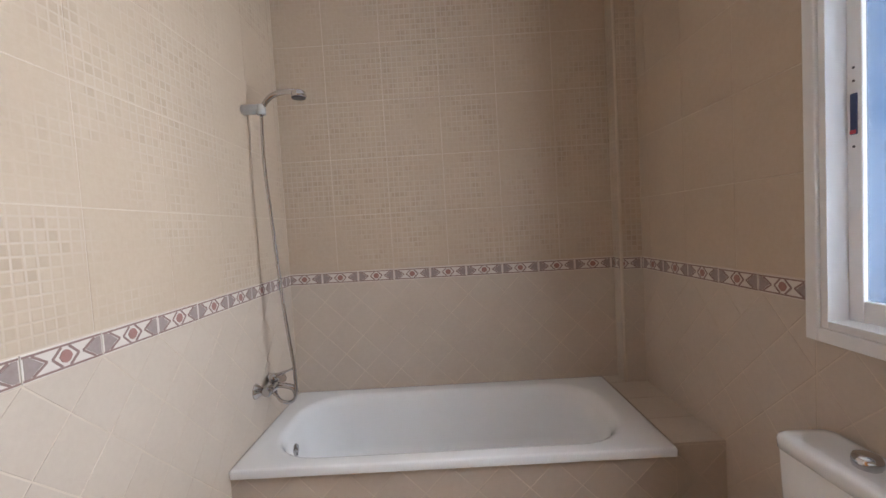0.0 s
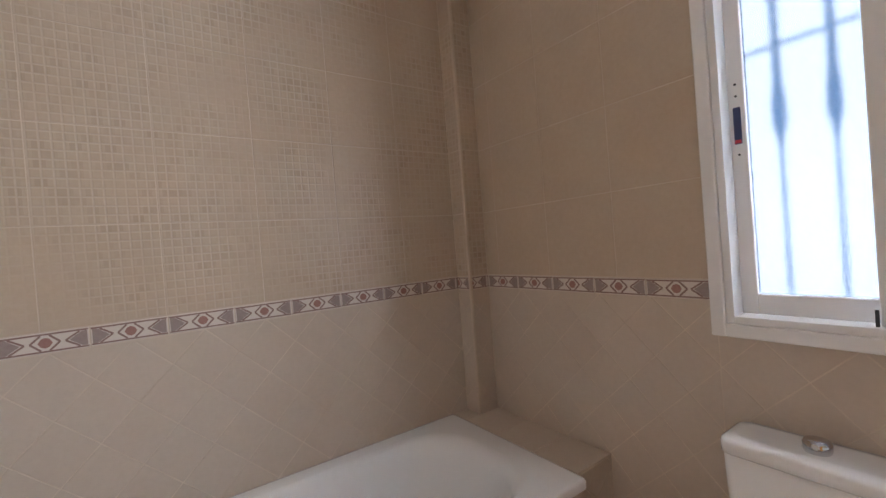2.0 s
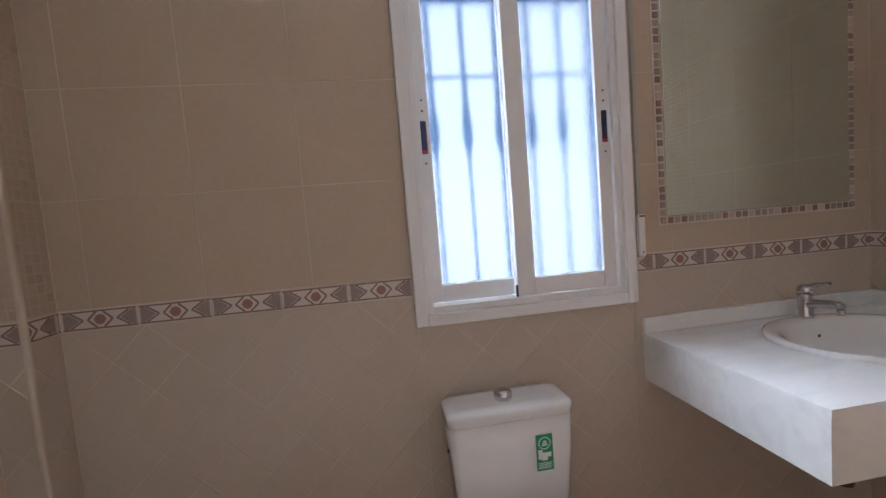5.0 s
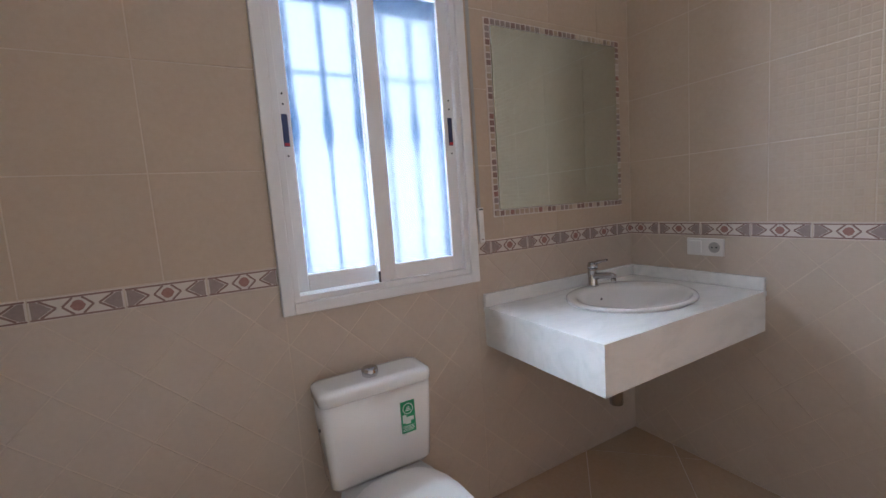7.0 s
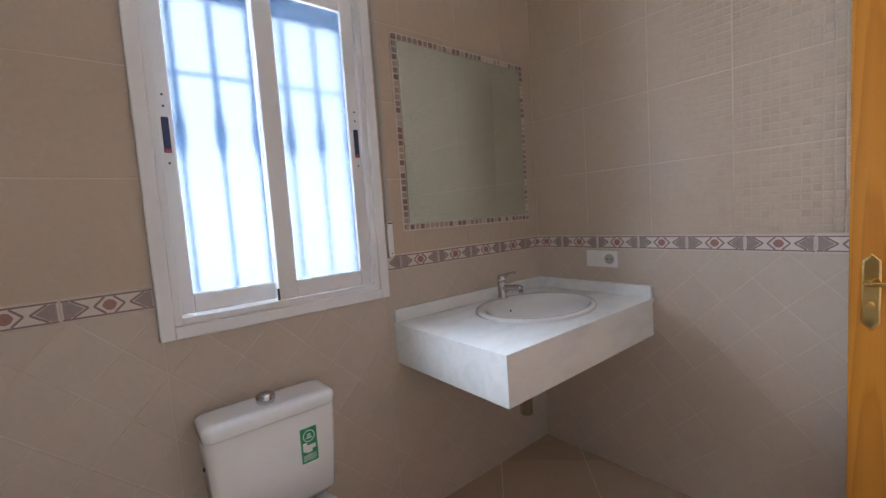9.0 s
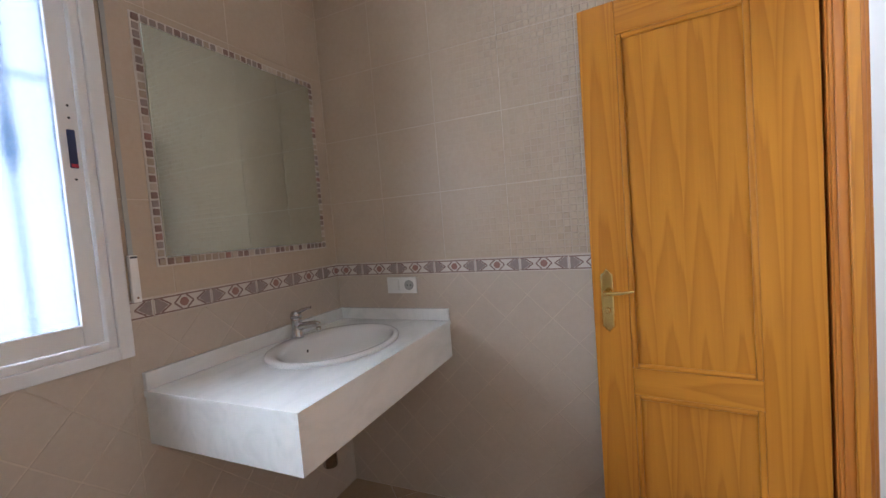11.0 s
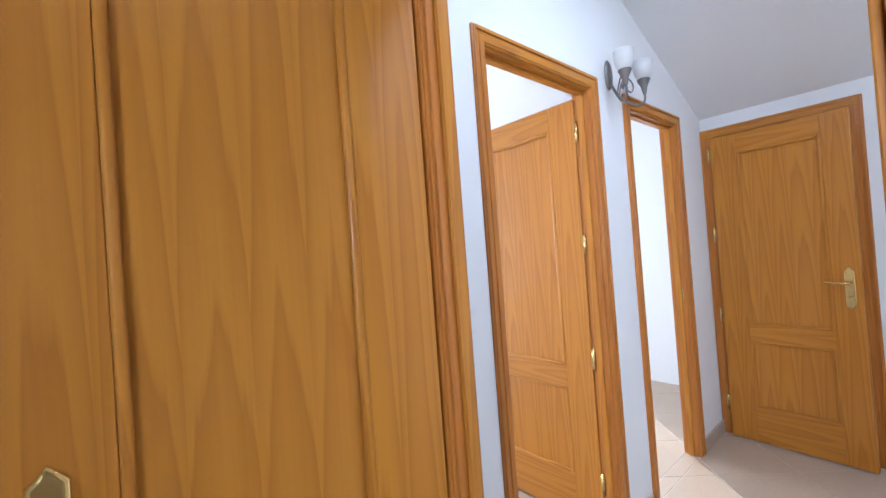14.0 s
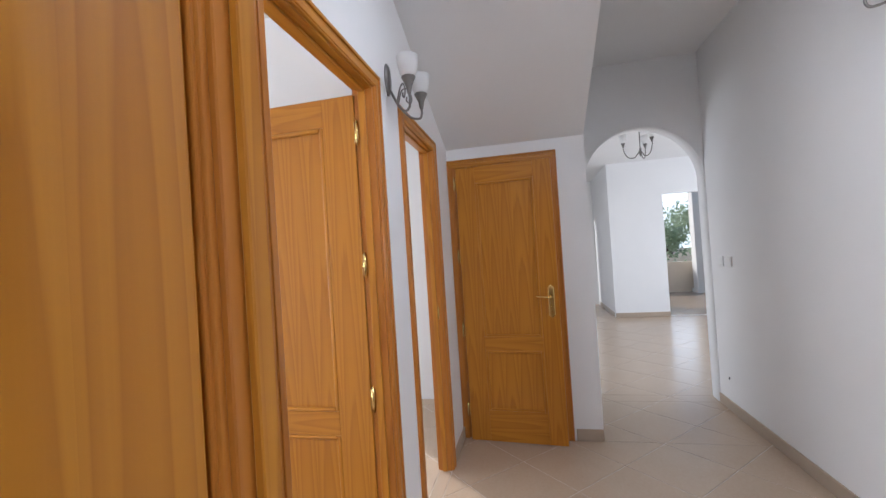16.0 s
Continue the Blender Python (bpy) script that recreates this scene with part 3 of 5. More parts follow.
def border_tiles(parent, m, u0, u1, phase, name="border_tile"):
    """Patterned border: a red diamond between grey and brown chevrons on cream."""
    w, hh = BP, BORDER[1] - BORDER[0]
    c, mid = w / 2, hh / 2

    def line(p, q, t):
        p, q = Vector(p), Vector(q)
        d = (q - p).normalized()
        s = Vector((-d.y, d.x)) * t / 2
        return [tuple(p - s), tuple(q - s), tuple(q + s), tuple(p + s)]
    art = [([(0.003, 0.005), (w - 0.003, 0.004), (w - 0.003, 0.009), (0.003, 0.010)], 1), ([(0.003, hh - 0.010), (w - 0.003, hh - 0.009), (w - 0.003, hh - 0.004), (0.003, hh - 0.005)], 1)]
    for s in (-1, 1):
        def at(x, y):
            return (c + s * x, y)
        chev = [at(0.098, 0.010), at(0.086, 0.010), at(0.055, mid), at(0.086, hh - 0.010), at(0.098, hh - 0.010)]
        art.append((chev if s < 0 else list(reversed(chev)), 2))
        art.append((line(at(0.046, mid), at(0.080, hh - 0.010), 0.0055), 1))
        art.append((line(at(0.046, mid), at(0.080, 0.010), 0.0055), 1))
        art.append((line(at(0.034, mid), at(0.010, hh - 0.010), 0.0055), 1))
        art.append((line(at(0.034, mid), at(0.010, 0.010), 0.0055), 1))
    art.append(([(c - 0.017, mid), (c - 0.010, mid - 0.012), (c, mid - 0.016), (c + 0.010, mid - 0.012), (c + 0.017, mid), (c + 0.010, mid + 0.012), (c, mid + 0.016), (c - 0.010, mid + 0.012)], 3))
    cache = {}
    u = phase - w * math.ceil((phase - u0) / w)
    while u < u1 - 0.004:
        a, b = max(u, u0), min(u + w, u1)
        key = (round(a - u, 4), round(b - u, 4))
        if key not in cache:
            bm = bmesh.new()
            slab(bm, [(a - u + 0.0015, 0.0015), (b - u - 0.0015, 0.0015), (b - u - 0.0015, hh - 0.0015), (a - u + 0.0015, hh - 0.0015)], -WT, 0.002)
            k = 0
            for poly, mat in art:
                area = sum(p[0] * q[1] - q[0] * p[1] for p, q in zip(poly, poly[1:] + poly[:1]))
                poly = poly if area > 0 else list(reversed(poly))
                for axis, value, less in ((0, a - u + 0.003, False), (0, b - u - 0.003, True)):
                    poly = clip(poly, axis, value, less) if len(poly) > 2 else []
                if len(poly) > 2:
                    k += 1
                    bm_h = 0.0026 + 0.0001 * k
                    slab(bm, poly, 0.001, bm_h, 0.0, mat)
            cache[key] = mesh_of(name, bm, [CREAM, BORDER_BROWN, BORDER_GREY, BORDER_RED])
        ob = new(name, cache[key])
        ob.parent = parent
        ob.matrix_world = m @ Matrix.Translation((u, BORDER[0], 0))
        u += w


def lay_tiles():
    top = TOP
    n = frame_of((0, YN, 0), (1, 0, 0), (0, -1, 0))
    tile_wall(wall_north, n, [(XW, 1.250, 1.188, top)], -0.336)
    border_tiles(wall_north, n, XW, 1.250, -0.43)
    diagonal_tiles(wall_north, n, [(XW, 1.250, 0.40, BORDER[0])], -0.425)
    e = frame_of((XE, 0, 0), (0, -1, 0), (-1, 0, 0))
    w0, w1 = -WIN[1] - 0.0, -WIN[0]
    tile_wall(wall_east, e, [(-2.466, w0, 1.188, top), (w0, w1, WIN[3], top), (w1, -YS, 1.188, top)], -2.056, mat=WALL_TILE_PLAIN)
    border_tiles(wall_east, e, -2.466, w0, -2.042)
    border_tiles(wall_east, e, w1, -YS, -0.33)
    diagonal_tiles(wall_east, e, [(-2.466, w0, 0, BORDER[0]), (w0, w1, 0, WIN[2]), (w1, -YS, 0, BORDER[0])], -1.714)
    s = frame_of((0, YS, 0), (-1, 0, 0), (0, 1, 0))
    tile_wall(wall_south, s, [(-XE, -XW, 1.188, top)], -1.369, mat=WALL_TILE_FADING)
    border_tiles(wall_south, s, -XE, -XW, -1.205)
    diagonal_tiles(wall_south, s, [(-XE, -XW, 0, BORDER[0])], -0.144)
    w = frame_of((XW, 0, 0), (0, 1, 0), (1, 0, 0))
    d0, d1 = D1[0] - 0.03, D1[1] + 0.03
    tile_wall(wall_west, w, [(YS, d0, 1.188, top), (d0, d1, D1[2] + 0.03, top), (d1, YN, 1.188, top)], 1.237)
    border_tiles(wall_west, w, d1, YN, 1.255)
    diagonal_tiles(wall_west, w, [(d1, YN, 0, BORDER[0])], 1.359)
    c1 = frame_of((1.250, 0, 0), (0, -1, 0), (-1, 0, 0))
    c2 = frame_of((0, 2.466, 0), (1, 0, 0), (0, -1, 0))
    for m, r, ph in ((c1, (-YN, -2.466), -YN), (c2, (1.250, XE), 1.250)):
        tile_wall(chase, m, [(r[0], r[1], 1.188, top)], ph)
        border_tiles(chase, m, r[0], r[1], ph - 0.1)
        diagonal_tiles(chase, m, [(r[0], r[1], 0.40, BORDER[0])], ph + 0.05)


# ---- floor tiles ----
def lay_floor():
    rects = [(XW, XE, YS, YN), (HX, XW, D1[0] - 0.03, D1[1] + 0.03), (HW, HX - 0.012, HS, HN), (ARCH_X, HW, RET, HN), (ARCH_X - 0.16, ARCH_X, AC - AR, AC + AR),
             (D2[0], D2[1], HS - 0.08, HS), (D3[0], D3[1], HS - 0.08, HS), (-4.2, -2.14, -1.9, HS - 0.08), (-2.04, XW - 0.05, -1.9, HS - 0.08), (LIVE_X, ARCH_X - 0.16, 0.4, 3.8), (-12.3, LIVE_X - 0.12, 1.9, 5.0), (-10.55, LIVE_X, 0.2, 1.595)]
    m = Matrix.Translation((0, 0, 0))
    pitch = 0.445 * math.sqrt(2)
    diagonal_tiles(floor, m, rects, 1.063 - pitch / 2, -0.327, pitch, "floor_tile", FLOOR_TILE, 0.0016)


# ---- doors ----
def casing(name, m, width, height, depth, label, sides=(True, True), cw=0.062):
    """A pine door frame in an opening: lining, and moulded casings on the faces. Own space: x across, y into the wall from the face, z up."""
    ob = thing(name, label, "door frame", m, kind="structure")
    part("lining", boxes((-0.03, 0, 0, depth, 0, height + 0.03), bevel=0.002), PINE_FRAME, ob)
    part("lining", boxes((width, width + 0.03, 0, depth, 0, height + 0.03), bevel=0.002), PINE_FRAME, ob)
    part("head_lining", boxes((0, width, 0, depth, height, height + 0.03), bevel=0.002), PINE_ACROSS, ob)
    for stop, mat in (((0, 0.012, depth * 0.35, depth * 0.35 + 0.03, 0, height), PINE), ((width - 0.012, width, depth * 0.35, depth * 0.35 + 0.03, 0, height), PINE), ((0.012, width - 0.012, depth * 0.35, depth * 0.35 + 0.03, height - 0.012, height), PINE_ACROSS)):
        part("door_stop", boxes(stop, bevel=0.002), mat, ob)
    for face, wanted in enumerate(sides):
        if not wanted:
            continue
        y, s = (0, -1) if face == 0 else (depth, 1)

        def strip(across0, across1, t0, t1):
            a, b = sorted((y + s * t0, y + s * t1))
            return across0, across1, a, b
        for left in (True, False):
            bm = bmesh.new()
            for c0, c1, t in ((0, cw, 0.010), (0.006, 0.030, 0.014), (0.044, cw - 0.004, 0.017)):
                x0, x1 = (-0.008 - c1, -0.008 - c0) if left else (width + 0.008 + c0, width + 0.008 + c1)
                a0, a1, b0, b1 = strip(x0, x1, -0.002, t)
                box(bm, a0, a1, b0, b1, 0, height + 0.008 + (cw if c1 > 0.06 else c1), bevel=0.003, seg=2)
            part("casing", bm, PINE_FRAME, ob)
        bm = bmesh.new()
        for c0, c1, t in ((0, cw, 0.0105), (0.006, 0.030, 0.0145), (0.044, cw - 0.004, 0.0175)):
            a, b = sorted((y - s * 0.002, y + s * t))
            box(bm, -0.008 - c1, width + 0.008 + c1, a, b, height + 0.008 + c0, height + 0.008 + c1, bevel=0.003, seg=2)
        part("head_casing", bm, PINE_ACROSS, ob)
    return ob


def door_leaf(name, m, width, label, hinge_side=1, height=2.02):
    """A two-panel pine leaf. Own space: hinge edge at x = 0, free edge at x = width, thickness in y from 0 to 0.036, z up."""
    ob = thing(name, label, "door", m, kind="structure")
    st, t = 0.126, 0.036
    z0, mid0, mid1, up, top = 0.012, 0.672, 0.772, height - 0.118, height
    sh = st + 0.018
    part("stile", boxes((-0.014 if name == "door_1" else 0, sh, 0, t, z0, top), bevel=0.003, seg=2), PINE, ob)
    part("stile", boxes((width - st, width, 0, t, z0, top), bevel=0.003, seg=2), PINE, ob)
    for a, b in ((z0, 0.235), (mid0, mid1), (up, top)):
        part("rail", boxes((sh, width - st, 0.0008, t - 0.0008, a, b), bevel=0.002), PINE_ACROSS, ob)
    for a, b in ((0.235, mid0), (mid1, up)):
        part("panel", boxes((sh, width - st, 0.011, t - 0.011, a, b)), PINE, ob)
        for f, y in ((0.011, 0.0), (t - 0.011, t)):
            y0, y1 = sorted((f, y + (-0.002 if y == 0 else 0.002)))
            for x0, x1, c, d, mat in ((sh, sh + 0.018, a, b, PINE), (width - st - 0.018, width - st, a, b, PINE), (sh + 0.018, width - st - 0.018, a, a + 0.018, PINE_ACROSS), (sh + 0.018, width - st - 0.018, b - 0.018, b, PINE_ACROSS)):
                part("moulding", boxes((x0 - 0.001, x1, y0, y1, c, d), bevel=0.0075, seg=4), mat, ob)
    for face in (0, 1):
        y, s = (0, -1) if face == 0 else (t, 1)
        px = width - 0.052
        bm = bmesh.new()
        outline = [(px - 0.023, 0.925), (px, 0.900), (px + 0.023, 0.925), (px + 0.023, 1.118), (px + 0.010, 1.128), (px, 1.142), (px - 0.012, 1.130), (px - 0.023, 1.118)]
        levels = [(outline, 0.0), (outline, 0.003), (inset(outline, 0.004), 0.006), (inset(outline, 0.008), 0.0065)]
        loft(bm, [[(x, y + s * h, z) for x, z in p] for p, h in levels])
        plate = part("handle_plate", bm, BRASS, ob, "polished brass handle plate")
        bm = bmesh.new()
        tube(bm, bend([(px, y + s * 0.004, 1.055), (px, y + s * 0.045, 1.055), (px - 0.012, y + s * 0.056, 1.055), (px - 0.06, y + s * 0.056, 1.058), (px - 0.098, y + s * 0.052, 1.064)]),
             [0.009] * 9 + [0.0075] * 15 + [0.006] * 9, 10)
        part("lever", bm, BRASS, plate)
        bm = bmesh.new()
        lathe(bm, [(0.010, 0.0), (0.010, s * 0.010), (0.006, s * 0.013)], (px, y + s * 0.005, 0.985), "y", 14)
        part("latch_knob", bm, BRASS, plate)
    part("lock_edge", boxes((width, width + 0.0015, 0.008, 0.028, 0.92, 1.12)), BRASS, ob)
    for hz in (0.24, 0.828, 1.374, 1.916):
        y = {1: t - 0.018, -1: 0.018, 2: t + 0.003, -2: -0.003}[hinge_side]
        bm = bmesh.new()
        tube(bm, [(-0.012, y, hz - 0.046), (-0.012, y, hz + 0.046)], 0.0075, 10)
        tube(bm, [(-0.012, y, hz - 0.053), (-0.012, y, hz + 0.053)], 0.0038, 8)
        box(bm, -0.0015, 0.0005, y - 0.022 if hinge_side > 0 else y, y if hinge_side > 0 else y + 0.022, hz - 0.045, hz + 0.045)
        part("hinge", bm, BRASS, ob, "brass butt hinge")
    return ob


ang = math.degrees(math.atan2(-0.275 + 0.190, 0.068 + 0.578))
door_leaf("door_1", pose(-0.583, -0.222, 0, 0, 0, ang), 0.652, "varnished pine two-panel bathroom door standing open", 1, 2.085)
casing("door_frame_1", Matrix(((0, -1, 0, XW), (1, 0, 0, D1[0]), (0, 0, 1, 0), (0, 0, 0, 1))), D1[1] - D1[0], D1[2], 0.068, "varnished pine frame of the bathroom door")
casing("door_frame_2", pose(D2[1], HS, 0, 0, 0, 180), D2[1] - D2[0], H2, 0.08, "varnished pine frame of the bedroom door")
door_leaf("door_2", pose(D2[0] - 0.030, HS - 0.082, 0, 0, 0, -91), 0.70, "varnished pine two-panel bedroom door standing wide open", 2, 2.075)
casing("door_frame_3", pose(D3[1], HS, 0, 0, 0, 180), D3[1] - D3[0], H3, 0.08, "varnished pine frame of an open doorway")
part("strike_plate", boxes((D3[1] - D3[0] - 0.0015, D3[1] - D3[0] - 0.0005, 0.02, 0.045, 0.98, 1.06)), BRASS, bpy.data.objects["door_frame_3"], "small brass strike plate")
casing("door_frame_4", Matrix(((0, -1, 0, HW), (1, 0, 0, D4[0]), (0, 0, 1, 0), (0, 0, 0, 1))), D4[1] - D4[0], H4, 0.10, "varnished pine frame of the hall cupboard door", (True, False))
door_leaf("door_4", pose(HW + 0.062, D4[0] + 0.012, 0, 0, 0, 84.5), 0.69, "varnished pine two-panel cupboard door standing ajar", -2, 2.025)

# ---- bathroom things ----
def bathtub():
    ob = thing("bathtub", "white enamelled bathtub built into a tiled surround", "bathtub")
    x0, x1, y0, y1, z = XW + 0.002, 1.155, 1.772, YN - 0.002, 0.497
    bm = bmesh.new()
    rim_out = round_rect(x0, x1, y0, y1, 0.012, z - 0.035)
    rings = [rim_out, round_rect(x0, x1, y0, y1, 0.012, z - 0.008), round_rect(x0 + 0.005, x1 - 0.005, y0 + 0.005, y1 - 0.005, 0.012, z - 0.001), round_rect(x0 + 0.014, x1 - 0.014, y0 + 0.014, y1 - 0.014, 0.02, z)]
    ix0, ix1, iy0, iy1 = x0 + 0.085, x1 - 0.095, y0 + 0.062, y1 - 0.07
    for d, dz, r in ((0.0, 0.0, 0.24), (0.010, -0.003, 0.235), (0.022, -0.014, 0.23), (0.034, -0.05, 0.22), (0.05, -0.15, 0.20), (0.07, -0.27, 0.18), (0.10, -0.335, 0.15), (0.16, -0.362, 0.10), (0.24, -0.37, 0.04)):
        rings.append(round_rect(ix0 + d * 0.9, ix1 - d * 1.7, iy0 + d, iy1 - d, r, z + dz))
    loft(bm, rings)
    part("tub_shell", bm, PORCELAIN, ob)
    bm = bmesh.new()
    lathe(bm, [(0.030, 0), (0.030, 0.004), (0.026, 0.009), (0.010, 0.011), (0.008, 0.016)], (-0.492, 2.14, 0.375), "x", 20)
    over = part("overflow_cap", bm, CHROME, ob, "round chrome overflow cap")
    bm = bmesh.new()
    tube(bm, bend([(-0.480, 2.14, 0.36), (-0.476, 2.13, 0.32), (-0.464, 2.11, 0.28)]), 0.002, 6)
    part("plug_chain", bm, CHROME, over)
    return ob


bathtub()
# tiled apron and ledge round the bathtub
apron = setting("tub_apron", boxes((XW, 1.157, 1.790 + WT, 1.85, 0, 0.462), (1.157, XE, 1.815 + WT, YN, 0, 0.485)), GROUT, "tiled front and ledge round the bathtub", "tub surround")


def lay_apron():
    f = frame_of((0, 1.790, 0), (1, 0, 0), (0, -1, 0))
    diagonal_tiles(apron, f, [(XW, 1.155, 0, 0.462)], 0.366, 0.46)
    f2 = frame_of((0, 1.815, 0), (1, 0, 0), (0, -1, 0))
    diagonal_tiles(apron, f2, [(1.157, XE, 0, 0.485)], 1.263, 0.46)
    top = Matrix.Translation((0, 0, 0.493))
    for r in ((1.158, XE, 1.815, 2.03), (1.158, XE, 2.03, 2.25), (1.158, XE, 2.25, 2.464), (1.158, 1.248, 2.466, YN)):
        bm = bmesh.new()
        slab(bm, inset([(r[0], r[2]), (r[1], r[2]), (r[1], r[3]), (r[0], r[3])], 0.001), -0.008, 0)
        o = part("tile", bm, DIAGONAL_TILE, apron)
        o.matrix_world = top


def mixer():
    ob = thing("bath_mixer", "chrome wall-mounted bath mixer with a lever", "tap")
    y, z, x = 2.13, 0.705, XW
    for dy in (-0.075, 0.075):
        bm = bmesh.new()
        lathe(bm, [(0.036, 0.0), (0.034, 0.006), (0.022, 0.022), (0.016, 0.03), (0.014, 0.055)], (x, y + dy, z), "x", 20)
        part("wall_flange", bm, CHROME, ob)
    bm = bmesh.new()
    tube(bm, [(x + 0.055, y - 0.10, z), (x + 0.055, y - 0.09, z), (x + 0.055, y + 0.09, z), (x + 0.055, y + 0.10, z)], [0.018, 0.024, 0.024, 0.018], 16)
    tube(bm, bend([(x + 0.055, y, z), (x + 0.10, y, z - 0.005), (x + 0.145, y, z - 0.02), (x + 0.155, y, z - 0.045)]), 0.014, 12)
    tube(bm, [(x + 0.055, y, z - 0.02), (x + 0.055, y, z - 0.05)], 0.011, 10)
    part("mixer_body", bm, CHROME, ob)
    bm = bmesh.new()
    lathe(bm, [(0.022, 0.0), (0.024, 0.012), (0.022, 0.03), (0.008, 0.036)], (x + 0.055, y, z + 0.02), "z", 16)
    tube(bm, bend([(x + 0.06, y, z + 0.045), (x + 0.11, y, z + 0.06), (x + 0.15, y, z + 0.075)]), [0.007] * 9 + [0.005] * 8, 8)
    part("lever", bm, CHROME, ob)


mixer()


def shower():
    ob = thing("hand_shower", "chrome hand shower in a grey wall holder with its hose", "shower")
    y, z, x = 2.14, 2.005, XW
    bm = bmesh.new()
    lathe(bm, [(0.020, 0.0), (0.024, 0.004), (0.023, 0.06), (0.020, 0.085), (0.014, 0.09)], (x, y, z), "x", 18)
    lathe(bm, [(0.020, -0.022), (0.022, -0.012), (0.022, 0.012), (0.019, 0.024)], (x + 0.088, y, z - 0.005), "z", 16)
    part("wall_holder", bm, GREY_PLASTIC, ob, "grey plastic wall holder")
    bm = bmesh.new()
    head = bend([(x + 0.088, y, z - 0.03), (x + 0.098, y, z + 0.01), (x + 0.14, y, z + 0.055), (x + 0.20, y, z + 0.072), (x + 0.255, y, z + 0.068)])
    tube(bm, head, [0.011 + 0.003 * k / len(head) for k in range(len(head))], 14)
    lathe(bm, [(0.012, 0.028), (0.030, 0.018), (0.036, 0.0), (0.034, -0.008)], (x + 0.268, y, z + 0.050), "z", 20)
    part("shower_head", bm, CHROME, ob)
    bm = bmesh.new()
    lathe(bm, [(0.033, -0.0082), (0.030, -0.013)], (x + 0.268, y, z + 0.050), "z", 20)
    part("spray_face", bm, BLACK, ob, "dark rubber spray face")
    bm = bmesh.new()
    line = bend([(x + 0.088, y, z - 0.03), (x + 0.084, y, 1.75), (x + 0.099, y - 0.004, 1.51), (x + 0.123, y - 0.008, 1.12), (x + 0.142, y - 0.012, 0.92), (x + 0.158, y - 0.016, 0.77), (x + 0.157, y - 0.020, 0.655), (x + 0.130, y - 0.022, 0.622), (x + 0.085, y - 0.022, 0.632), (x + 0.057, y - 0.018, 0.672)], 22)
    tube(bm, line, [0.0084 if k % 2 else 0.0076 for k in range(len(line))], 10)
    part("hose", bm, CHROME, ob, "ribbed chrome shower hose")


shower()


